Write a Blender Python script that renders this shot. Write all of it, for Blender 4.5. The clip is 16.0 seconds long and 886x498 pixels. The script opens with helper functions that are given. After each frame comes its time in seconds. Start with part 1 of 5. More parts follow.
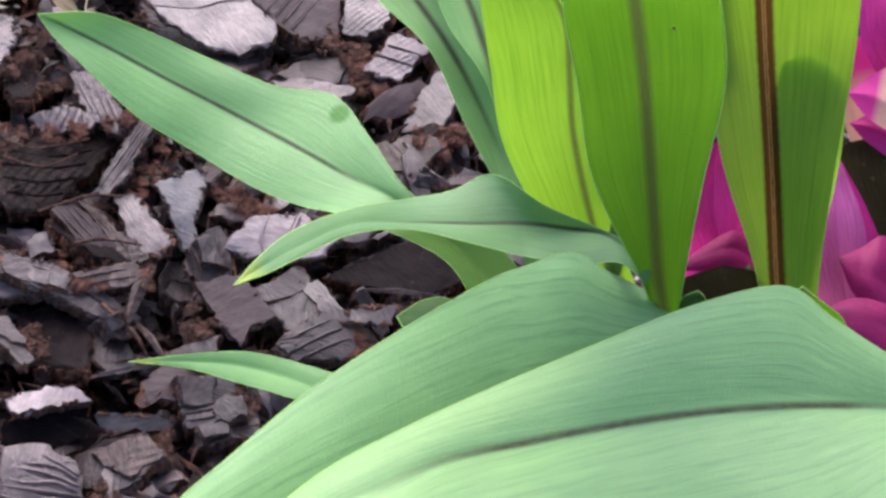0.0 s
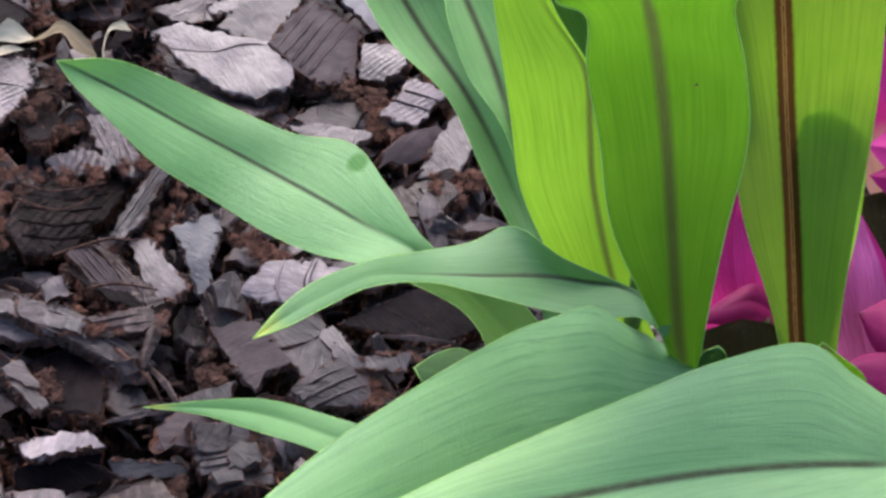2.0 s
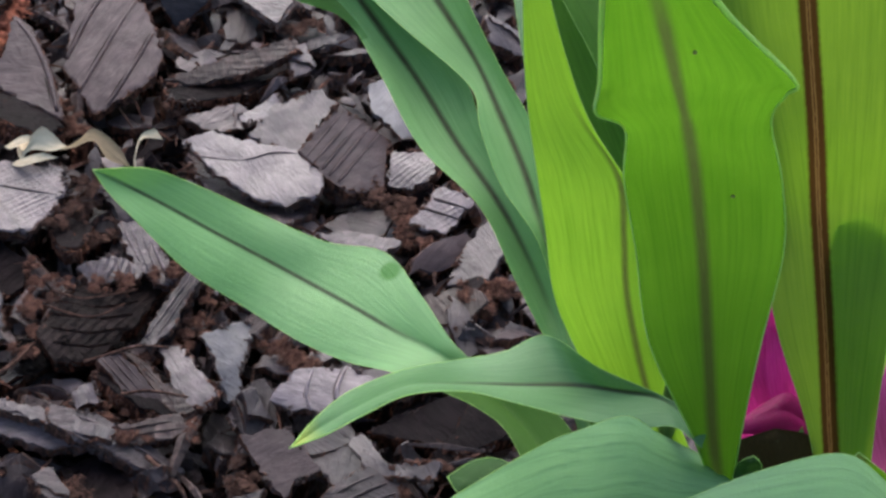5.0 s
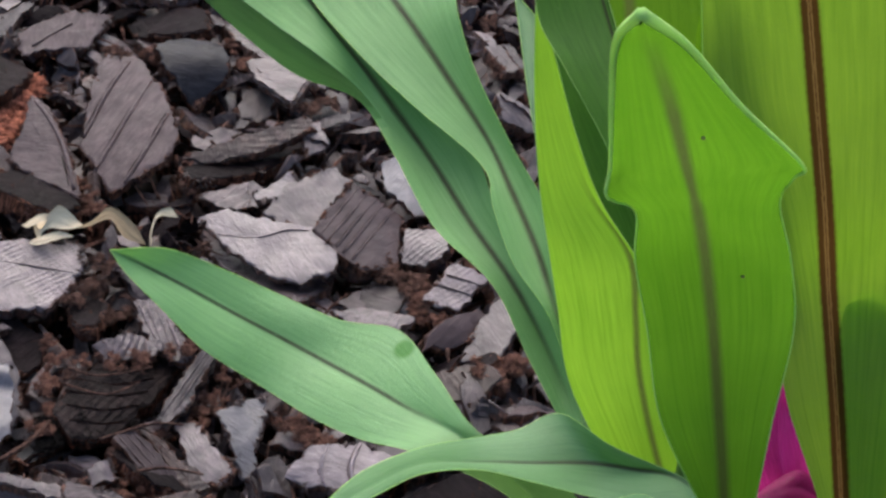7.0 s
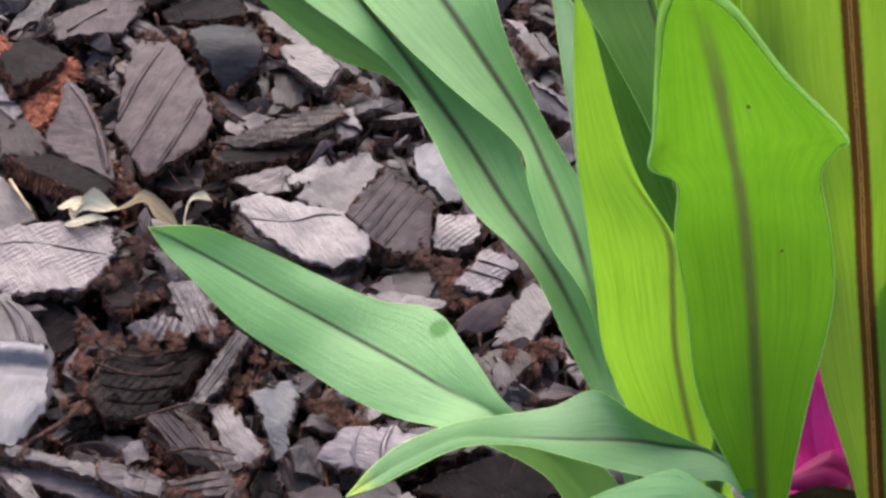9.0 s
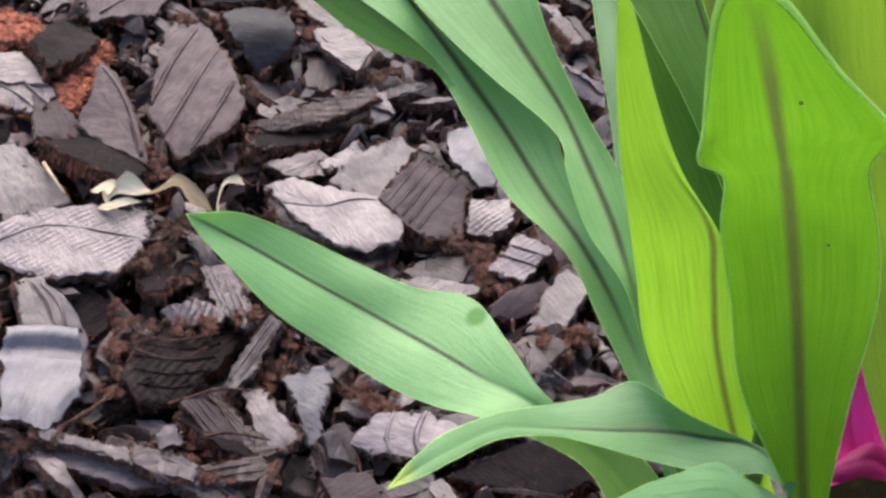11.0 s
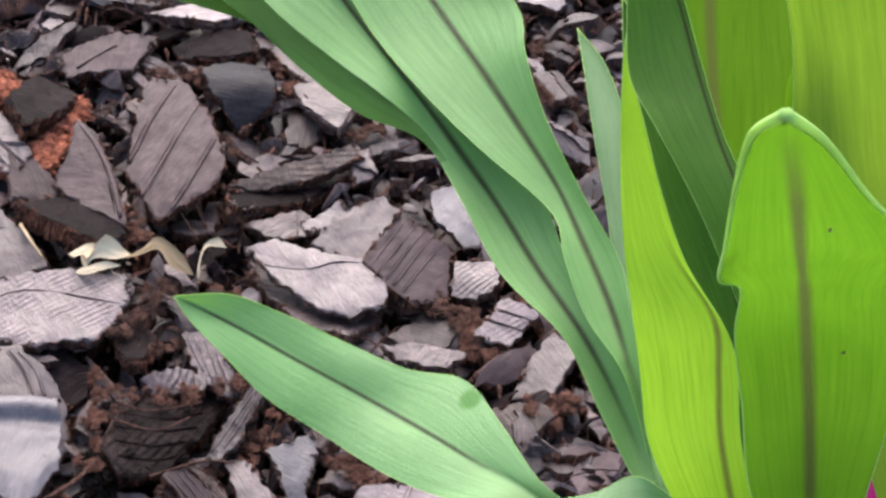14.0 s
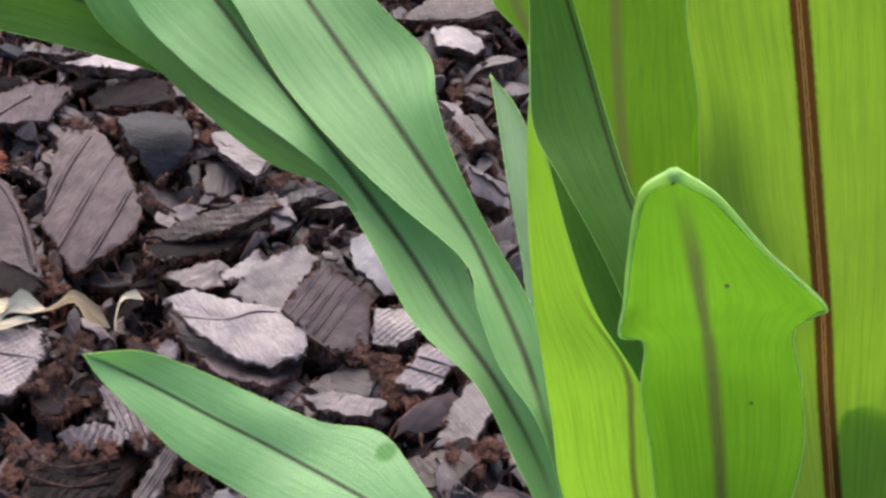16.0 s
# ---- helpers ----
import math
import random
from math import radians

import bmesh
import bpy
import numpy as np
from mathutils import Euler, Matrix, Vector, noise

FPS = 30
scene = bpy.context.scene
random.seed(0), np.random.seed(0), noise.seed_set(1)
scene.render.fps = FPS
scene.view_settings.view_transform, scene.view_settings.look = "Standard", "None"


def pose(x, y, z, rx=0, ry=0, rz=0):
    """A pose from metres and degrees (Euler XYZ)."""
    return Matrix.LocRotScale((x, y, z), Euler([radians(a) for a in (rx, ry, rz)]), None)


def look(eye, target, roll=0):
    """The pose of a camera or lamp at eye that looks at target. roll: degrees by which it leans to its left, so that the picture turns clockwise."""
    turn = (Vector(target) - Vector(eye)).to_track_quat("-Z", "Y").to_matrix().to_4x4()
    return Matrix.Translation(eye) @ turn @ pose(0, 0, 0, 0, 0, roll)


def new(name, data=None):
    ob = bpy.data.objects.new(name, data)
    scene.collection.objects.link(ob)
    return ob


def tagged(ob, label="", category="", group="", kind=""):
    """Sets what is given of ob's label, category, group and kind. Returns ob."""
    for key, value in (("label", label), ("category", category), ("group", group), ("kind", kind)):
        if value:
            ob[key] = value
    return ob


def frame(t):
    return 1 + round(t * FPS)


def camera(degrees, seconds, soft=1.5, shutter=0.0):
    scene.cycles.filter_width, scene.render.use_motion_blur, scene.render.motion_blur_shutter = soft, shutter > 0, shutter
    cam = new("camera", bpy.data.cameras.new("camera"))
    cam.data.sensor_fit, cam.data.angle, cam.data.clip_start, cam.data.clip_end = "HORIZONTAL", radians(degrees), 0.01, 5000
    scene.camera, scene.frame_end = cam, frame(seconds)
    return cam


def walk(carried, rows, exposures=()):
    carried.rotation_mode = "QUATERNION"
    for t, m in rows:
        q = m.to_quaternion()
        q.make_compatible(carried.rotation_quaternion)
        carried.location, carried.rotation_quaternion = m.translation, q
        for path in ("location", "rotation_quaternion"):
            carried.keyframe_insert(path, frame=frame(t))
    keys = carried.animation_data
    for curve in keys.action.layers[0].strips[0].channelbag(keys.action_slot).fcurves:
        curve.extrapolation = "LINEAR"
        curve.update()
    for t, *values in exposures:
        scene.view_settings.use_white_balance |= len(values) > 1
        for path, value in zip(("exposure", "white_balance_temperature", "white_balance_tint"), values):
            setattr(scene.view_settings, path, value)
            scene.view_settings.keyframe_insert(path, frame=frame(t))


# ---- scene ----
cam = camera(26.0, 16.0, soft=2.8)
PATH = [
    (0, (0.0750, -0.7667, 0.7848), (0.1162, -0.0351, -0.0356), 10.04),
    (0.5, (0.0734, -0.7658, 0.7864), (0.1121, -0.0287, -0.0292), 9.96),
    (1, (0.0723, -0.7636, 0.7877), (0.1078, -0.0223, -0.0243), 9.87),
    (1.5, (0.0704, -0.7601, 0.7863), (0.1052, -0.0159, -0.0230), 9.99),
    (2, (0.0707, -0.7600, 0.7866), (0.1039, -0.0144, -0.0215), 10.00),
    (2.5, (0.0718, -0.7620, 0.7867), (0.1029, -0.0123, -0.0177), 9.93),
    (3, (0.0696, -0.7627, 0.7885), (0.0970, -0.0065, -0.0099), 9.84),
    (3.5, (0.0670, -0.7625, 0.7870), (0.0916, 0.0016, -0.0039), 9.84),
    (4, (0.0654, -0.7607, 0.7874), (0.0874, 0.0107, 0.0036), 9.62),
    (6.5, (0.0640, -0.7628, 0.7937), (0.0676, 0.0469, 0.0491), 8.28),
    (7, (0.0637, -0.7651, 0.7965), (0.0648, 0.0495, 0.0573), 8.19),
    (7.5, (0.0633, -0.7715, 0.7981), (0.0610, 0.0462, 0.0623), 8.08),
    (8, (0.0612, -0.7717, 0.7941), (0.0552, 0.0466, 0.0591), 7.96),
    (8.5, (0.0599, -0.7718, 0.7952), (0.0515, 0.0446, 0.0580), 7.96),
    (9, (0.0587, -0.7746, 0.7925), (0.0477, 0.0385, 0.0517), 8.01),
    (11.5, (0.0478, -0.7663, 0.7933), (0.0258, 0.0351, 0.0402), 7.85),
    (12, (0.0432, -0.7606, 0.7926), (0.0211, 0.0391, 0.0377), 7.90),
    (12.5, (0.0357, -0.7548, 0.7961), (0.0163, 0.0437, 0.0397), 8.18),
    (13, (0.0307, -0.7490, 0.7980), (0.0158, 0.0514, 0.0436), 8.46),
    (13.5, (0.0289, -0.7422, 0.8028), (0.0207, 0.0629, 0.0533), 8.81),
    (14, (0.0328, -0.7396, 0.8003), (0.0319, 0.0719, 0.0576), 8.86),
    (14.5, (0.0371, -0.7366, 0.7985), (0.0451, 0.0802, 0.0618), 8.92),
    (15, (0.0392, -0.7344, 0.7998), (0.0583, 0.0864, 0.0678), 9.24),
    (15.5, (0.0428, -0.7302, 0.8002), (0.0692, 0.0949, 0.0732), 9.29),
    (16, (0.0422, -0.7304, 0.8025), (0.0741, 0.0978, 0.0793), 9.30),
]
walk(cam, [(t, look(eye, target, roll)) for t, eye, target, roll in PATH], exposures=[(0, 1.68, 6150, 18.6), (1.5, 1.55, 6090, 15.8), (3, 1.47, 6020, 10.3), (3.5, 1.40, 6035, 9.8), (4, 1.28, 6050, 9.3), (6.5, 1.20, 6150, 9.3), (7, 1.23, 6225, 10.3), (7.5, 1.45, 6300, 11.3), (8.5, 1.60, 6380, 13.0), (11.5, 1.73, 6435, 13.8), (13.5, 1.76, 6447, 14.2), (14.5, 1.71, 6432, 14.3), (16, 1.58, 6380, 14.3)])

# ---- daylight: bright hazy sky, sun high behind the plant ----
SUN_AZ, SUN_EL = radians(-16), radians(47)
sun_from = Vector((math.sin(SUN_AZ) * math.cos(SUN_EL), math.cos(SUN_AZ) * math.cos(SUN_EL), math.sin(SUN_EL)))
world = bpy.data.worlds.new("sky")
scene.world = world
world.use_nodes = True
wn = world.node_tree.nodes
sky = wn.new("ShaderNodeTexSky")
sky.sky_type, sky.sun_disc = "NISHITA", False
sky.sun_elevation, sky.sun_rotation = SUN_EL, SUN_AZ
sky.air_density, sky.dust_density, sky.ozone_density = 1.0, 4.0, 1.0
wn["Background"].inputs["Strength"].default_value = 0.15
world.node_tree.links.new(sky.outputs["Color"], wn["Background"].inputs["Color"])
sun = new("sun", bpy.data.lights.new("sun", "SUN"))
sun.data.energy, sun.data.angle, sun.data.color = 1.5, radians(70), (1.0, 0.95, 0.87)
sun.matrix_world = look(sun_from * 5, (0, 0, 0))


# ---- materials ----
class Nodes:
    """A small node-tree writer."""

    def __init__(self, name):
        self.material = bpy.data.materials.new(name)
        self.material.use_nodes = True
        self.tree = self.material.node_tree
        self.bsdf = self.tree.nodes["Principled BSDF"]
        self.out = self.tree.nodes["Material Output"]

    def add(self, kind, inputs=None, **settings):
        node = self.tree.nodes.new(kind)
        for key, value in settings.items():
            if key == "operation":
                node.operation = value
            elif key == "blend":
                node.data_type, node.blend_type = "RGBA", value
            elif key == "uv":
                node.uv_map = value
        for key, value in (inputs or {}).items():
            self.put(node.inputs[key], value)
        return node

    def put(self, socket, value):
        if isinstance(value, bpy.types.NodeSocket):
            self.tree.links.new(value, socket)
        else:
            socket.default_value = value

    def noise(self, where, scale, detail=4.0, rough=0.55, distortion=0.0):
        n = self.add("ShaderNodeTexNoise", {"Vector": where, "Scale": scale, "Detail": detail, "Roughness": rough, "Distortion": distortion})
        return n.outputs["Fac"]

    def ramp(self, fac, stops):
        n = self.add("ShaderNodeValToRGB", {"Fac": fac})
        e = n.color_ramp.elements
        while len(e) < len(stops):
            e.new(0.5)
        for k, (at, colour) in enumerate(stops):
            e[k].position, e[k].color = at, (*colour, 1) if len(colour) == 3 else colour
        return n.outputs["Color"]

    def math(self, operation, a, b=0.0, c=0.0):
        return self.add("ShaderNodeMath", {0: a, 1: b, 2: c}, operation=operation).outputs[0]

    def mix(self, fac, a, b, blend="MIX"):
        n = self.add("ShaderNodeMix", blend=blend)
        self.put(n.inputs[0], fac)
        self.put(n.inputs[6], a if not isinstance(a, tuple) else (*a, 1))
        self.put(n.inputs[7], b if not isinstance(b, tuple) else (*b, 1))
        return n.outputs[2]

    def stretch(self, where, scale):
        return self.add("ShaderNodeMapping", {"Vector": where, "Scale": scale}).outputs["Vector"]

    def bump(self, height, strength=0.4, distance=0.001):
        return self.add("ShaderNodeBump", {"Height": height, "Strength": strength, "Distance": distance}).outputs["Normal"]

    def set(self, **values):
        for key, value in values.items():
            self.put(self.bsdf.inputs[key.replace("_", " ")], (*value, 1) if isinstance(value, tuple) and len(value) == 3 else value)


def leaf_material(name, dark, light, glow, clear, rough=0.48, gloss=0.4, rib=None, rib_mm=1.0, rib_from=0.0, rib_to=0.9, double=None, tip=None, spot=None, base=None, tip_from=0.90, veins=0.075):
    """A leaf blade: parallel veins along it, a pigmented midrib stripe, a waxy sheen, light shining through."""
    m = Nodes(name)
    uv = m.add("ShaderNodeUVMap", uv="blade").outputs["UV"]
    rib_uv = m.add("ShaderNodeSeparateXYZ", {0: m.add("ShaderNodeUVMap", uv="rib").outputs["UV"]})
    place = m.add("ShaderNodeTexCoord").outputs["Object"]
    fine = m.noise(m.stretch(uv, (95, 2.2, 1)), 1.0, 4.0, 0.7)
    coarse = m.noise(m.stretch(uv, (13, 0.8, 1)), 1.0, 3.0, 0.6)
    cloud = m.noise(place, 24.0, 3.0, 0.5)
    across = m.add("ShaderNodeSeparateXYZ", {0: uv}).outputs[0]
    lines = m.math("PINGPONG", m.math("ADD", m.math("MULTIPLY", across, 11.0), m.math("MULTIPLY", coarse, 1.6)), 0.5)
    lines = m.add("ShaderNodeMapRange", {"Value": lines, 1: 0.02, 2: 0.16, 3: 1.0, 4: 0.0}).outputs[0]
    lines = m.math("MULTIPLY", lines, m.add("ShaderNodeMapRange", {"Value": m.noise(m.stretch(uv, (6, 1.6, 1)), 1.0, 2.0), 1: 0.35, 2: 0.62}).outputs[0])
    vein = m.math("ADD", m.math("MULTIPLY", fine, 0.5), m.math("MULTIPLY", coarse, 0.5))
    tone = m.math("ADD", m.math("MULTIPLY", vein, 0.7), m.math("MULTIPLY", cloud, 0.3))
    tone = m.math("SUBTRACT", tone, m.math("MULTIPLY", lines, veins))
    colour = m.ramp(tone, [(0.32, dark), (0.68, light)])
    shade = m.ramp(tone, [(0.36, (0.55, 0.66, 0.42)), (0.62, (1.06, 1.05, 1.05))])
    glowing = m.mix(1.0, shade, glow, "MULTIPLY")
    speck = m.ramp(m.noise(place, 420.0, 1.0), [(0.70, (0, 0, 0)), (0.76, (1, 1, 1))])
    colour = m.mix(m.math("MULTIPLY", speck, 0.12), colour, (0.25, 0.32, 0.12))
    matt = 0.0
    if spot:
        away = m.add("ShaderNodeVectorMath", {0: place, 1: spot}, operation="DISTANCE").outputs["Value"]
        blotch = m.add("ShaderNodeMapRange", {"Value": m.math("ADD", away, m.math("MULTIPLY", cloud, 0.003)), 1: 0.0050, 2: 0.0074, 3: 0.78, 4: 0.0}).outputs[0]
        colour, glowing = m.mix(blotch, colour, (0.032, 0.150, 0.008)), m.mix(blotch, glowing, (0.08, 0.33, 0.02))
        matt = m.math("MULTIPLY", blotch, 0.6)
    # shade under the arched leaf, painted into the blade's lower end
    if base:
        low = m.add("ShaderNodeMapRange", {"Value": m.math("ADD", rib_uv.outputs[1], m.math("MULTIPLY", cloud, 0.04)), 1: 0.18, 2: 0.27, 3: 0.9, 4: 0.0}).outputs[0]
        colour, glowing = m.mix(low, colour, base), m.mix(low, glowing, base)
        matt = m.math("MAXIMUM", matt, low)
    if tip:
        end = m.add("ShaderNodeMapRange", {"Value": m.math("ADD", rib_uv.outputs[1], m.math("MULTIPLY", cloud, 0.04)), 1: tip_from, 2: tip_from + 0.12}).outputs[0]
        colour, glowing = m.mix(end, colour, tip), m.mix(end, glowing, tip)
    if rib:
        wander = m.math("MULTIPLY", m.math("SUBTRACT", m.noise(place, 500.0, 3.0), 0.5), 0.25 * rib_mm)
        away = m.math("ADD", m.math("ABSOLUTE", m.math("MULTIPLY", rib_uv.outputs[0], 10.0)), wander)
        near = m.add("ShaderNodeMapRange", {"Value": away, 1: rib_mm * (0.75 if double else 0.35), 2: rib_mm * (1.1 if double else 1.4), 3: 1.0, 4: 0.0}).outputs[0]
        start = m.add("ShaderNodeMapRange", {"Value": rib_uv.outputs[1], 1: rib_from - 0.08, 2: rib_from + 0.08}).outputs[0]
        stop = m.add("ShaderNodeMapRange", {"Value": rib_uv.outputs[1], 1: rib_to - 0.12, 2: rib_to + 0.05, 3: 1.0, 4: 0.0}).outputs[0]
        stripe = m.math("MULTIPLY", m.math("MULTIPLY", near, start), stop)
        feather = m.add("ShaderNodeMapRange", {"Value": m.noise(m.stretch(uv, (60, 9, 1)), 1.0, 4.0, 0.7), 1: 0.30, 2: 0.60, 3: 0.72, 4: 0.97}).outputs[0]
        stripe = m.math("MULTIPLY", stripe, 0.95 if double else feather)
        if double:
            pair = m.math("ABSOLUTE", m.math("SUBTRACT", away, 0.14 * rib_mm))
            pair = m.add("ShaderNodeMapRange", {"Value": pair, 1: 0.10, 2: 0.42, 3: 0.65, 4: 0.0}).outputs[0]
            rib = m.mix(pair, rib, double)
        colour, glowing = m.mix(stripe, colour, rib), m.mix(stripe, glowing, rib)
        matt = m.math("MAXIMUM", matt, m.math("MULTIPLY", stripe, 0.6))
    pucker = m.noise(m.stretch(uv, (14, 60, 1)), 1.0, 2.0, 0.5)
    normal = m.bump(m.math("ADD", m.math("SUBTRACT", m.math("MULTIPLY", vein, 0.7), m.math("MULTIPLY", lines, 0.12)), m.math("ADD", m.math("MULTIPLY", cloud, 0.9), m.math("MULTIPLY", pucker, 0.3))), 0.4, 0.0012)
    m.set(Base_Color=colour, Roughness=m.math("ADD", rough - 0.06, m.math("MULTIPLY", cloud, 0.14)), Normal=normal, Specular_IOR_Level=m.math("MULTIPLY", m.math("SUBTRACT", 1.0, matt), gloss))
    shine = m.add("ShaderNodeBsdfTranslucent", {"Color": glowing, "Normal": normal}).outputs[0]
    both = m.add("ShaderNodeMixShader", {0: clear})
    m.put(both.inputs[1], m.bsdf.outputs[0])
    m.put(both.inputs[2], shine)
    m.tree.links.new(both.outputs[0], m.out.inputs["Surface"])
    return m.material


PURPLE, BROWN, RUST = (0.022, 0.022, 0.010), (0.15, 0.17, 0.04), (0.050, 0.014, 0.006)
LEAF_D, LEAF_L, LEAF_G = (0.098, 0.235, 0.075), (0.182, 0.368, 0.126), (0.20, 0.46, 0.09)
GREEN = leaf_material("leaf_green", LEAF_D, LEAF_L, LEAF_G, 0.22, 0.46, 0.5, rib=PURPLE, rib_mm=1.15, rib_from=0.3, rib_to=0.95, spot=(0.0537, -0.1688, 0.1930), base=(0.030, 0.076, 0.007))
LONG = leaf_material("leaf_long_green", (0.062, 0.158, 0.048), (0.128, 0.275, 0.087), LEAF_G, 0.22, 0.48, 0.2, rib=PURPLE, rib_mm=1.9, rib_from=0.1, rib_to=0.95)
GREEN_WIDE = leaf_material("leaf_green_broad_rib", (0.112, 0.236, 0.078), (0.195, 0.360, 0.128), LEAF_G, 0.22, 0.45, 0.65, rib=(0.034, 0.032, 0.010), rib_mm=1.5, rib_from=0.2, rib_to=0.85, veins=0.10)
BROAD = leaf_material("leaf_green_broad", (0.135, 0.285, 0.100), (0.230, 0.430, 0.160), LEAF_G, 0.22, 0.42, 0.7, veins=0.17)
ARCHED = leaf_material("leaf_arched", (0.055, 0.14, 0.050), (0.112, 0.235, 0.088), LEAF_G, 0.2, rib=PURPLE, rib_mm=1.3, rib_from=0.1, rib_to=0.6, tip=(0.35, 0.40, 0.05))
SLIM = leaf_material("leaf_slender", LEAF_D, LEAF_L, LEAF_G, 0.22, tip=(0.45, 0.42, 0.06))
# shade among the surrounding foliage is put into this dark green
YOUNG_SHADED = leaf_material("leaf_young_shaded", (0.014, 0.040, 0.010), (0.035, 0.085, 0.022), (0.06, 0.15, 0.02), 0.15, 0.5, 0.1)
BACK = leaf_material("leaf_back_green", (0.040, 0.100, 0.036), (0.078, 0.170, 0.064), (0.12, 0.28, 0.05), 0.2, 0.5, 0.15)
# deep green that also holds the shade cast by leaves in front
DEEP_SHADED = leaf_material("leaf_deep_shaded", (0.022, 0.070, 0.008), (0.055, 0.130, 0.018), (0.12, 0.30, 0.02), 0.3, 0.6, 0.12, rib=PURPLE, rib_mm=0.7, rib_from=0.0, rib_to=1.0)
FRESH = leaf_material("leaf_fresh", (0.100, 0.225, 0.009), (0.165, 0.320, 0.016), (0.175, 0.365, 0.014), 0.5, 0.6, 0.15, rib=BROWN, rib_mm=2.3, rib_from=0.0, rib_to=0.93)
HOOD = leaf_material("leaf_hooded", (0.074, 0.162, 0.009), (0.120, 0.232, 0.017), (0.086, 0.210, 0.008), 0.55, 0.5, 0.3, rib=(0.050, 0.060, 0.018), rib_mm=2.3, rib_from=0.0, rib_to=0.9)
WIDE = leaf_material("leaf_red_ribbed", (0.120, 0.186, 0.030), (0.185, 0.280, 0.044), (0.190, 0.335, 0.016), 0.58, 0.6, 0.15, rib=RUST, rib_mm=3.9, rib_from=0.0, rib_to=1.0, double=(0.26, 0.15, 0.05))
# part of the light from behind is put into these bright colours
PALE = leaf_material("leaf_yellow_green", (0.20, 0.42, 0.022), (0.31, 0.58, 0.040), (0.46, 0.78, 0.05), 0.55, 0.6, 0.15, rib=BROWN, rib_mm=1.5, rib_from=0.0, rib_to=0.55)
PINK = leaf_material("bract_pink", (0.22, 0.002, 0.085), (0.52, 0.028, 0.26), (0.55, 0.03, 0.25), 0.4, 0.45, 0.2)
MAUVE = leaf_material("bract_mauve", (0.30, 0.018, 0.14), (0.56, 0.16, 0.40), (0.55, 0.11, 0.34), 0.4, 0.45, 0.2)
BLUSH = leaf_material("bract_blush", (0.52, 0.20, 0.20), (0.55, 0.42, 0.27), (0.6, 0.28, 0.26), 0.35, 0.45, 0.2, tip=(0.50, 0.03, 0.22), tip_from=0.5)
CRIMSON = leaf_material("bract_crimson", (0.12, 0.002, 0.04), (0.32, 0.010, 0.12), (0.42, 0.02, 0.15), 0.35, 0.45, 0.2, tip=(0.10, 0.004, 0.02))
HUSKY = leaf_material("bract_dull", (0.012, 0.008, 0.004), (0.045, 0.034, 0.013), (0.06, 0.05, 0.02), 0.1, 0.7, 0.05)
DRYBROWN = leaf_material("dry_leaf_brown", (0.12, 0.090, 0.055), (0.27, 0.205, 0.13), (0.2, 0.13, 0.08), 0.03, 0.75, 0.05)
CREAM = leaf_material("dry_leaf", (0.40, 0.31, 0.20), (0.80, 0.67, 0.48), (0.5, 0.36, 0.22), 0.03, 0.75, 0.05)


def plain_material(name, dark, light, rough=0.6, scale=60.0):
    m = Nodes(name)
    place = m.add("ShaderNodeTexCoord").outputs["Object"]
    n = m.noise(place, scale)
    m.set(Base_Color=m.ramp(n, [(0.35, dark), (0.65, light)]), Roughness=rough, Normal=m.bump(n, 0.4, 0.001))
    return m.material


RIB_BROWN = plain_material("rib_brown", (0.10, 0.10, 0.03), (0.17, 0.16, 0.05), 0.5)
RIM = leaf_material("leaf_margin", (0.28, 0.46, 0.14), (0.40, 0.58, 0.22), (0.7, 0.95, 0.35), 0.5, 0.7, 0.1)
STALK = plain_material("stalk_green", (0.06, 0.14, 0.03), (0.12, 0.24, 0.06), 0.5)
# soil colour lowered to hold the shade in gaps between the pieces
SOIL = plain_material("soil", (0.006, 0.005, 0.0045), (0.02, 0.015, 0.013), 0.9, 40.0)


# ---- mesh helpers ----
def part(name, bm, material, parent=None, label="", smooth=True):
    me = bpy.data.meshes.new(name)
    bm.to_mesh(me)
    bm.free()
    me.materials.append(material)
    if smooth:
        for p in me.polygons:
            p.use_smooth = True
    ob = new(name, me)
    if parent:
        ob.parent = parent
    if label:
        ob["label"] = label
    return ob


def spline(points, steps):
    """A smooth curve through the points (Catmull-Rom), steps pieces to each span."""
    p = [Vector(v) for v in points]
    p = [p[0] * 2 - p[1]] + p + [p[-1] * 2 - p[-2]]
    out = []
    for a, b, c, d in zip(p, p[1:], p[2:], p[3:]):
        for k in range(steps):
            t = k / steps
            out.append(0.5 * (2 * b + (c - a) * t + (2 * a - 5 * b + 4 * c - d) * t * t + (3 * b - a - 3 * c + d) * t ** 3))
    return out + [p[-2]]


def tube(points, radii, sides=6, squash=1.0):
    """A closed tapered tube along the points."""
    bm = bmesh.new()
    rings = []
    for k, p in enumerate(points):
        way = (points[min(k + 1, len(points) - 1)] - points[max(k - 1, 0)]).normalized()
        a = way.cross(Vector((0.3, -0.7, 0.65))).normalized()
        b = way.cross(a)
        r = radii[k]
        rings.append([bm.verts.new(p + a * (r * math.cos(q)) + b * (r * squash * math.sin(q))) for q in (2 * math.pi * s / sides for s in range(sides))])
    for r0, r1 in zip(rings, rings[1:]):
        for s in range(sides):
            bm.faces.new((r0[s], r0[(s + 1) % sides], r1[(s + 1) % sides], r1[s]))
    bm.faces.new(rings[0][::-1])
    bm.faces.new(rings[-1])
    return bm


MM = 0.001
ACROSS = 9


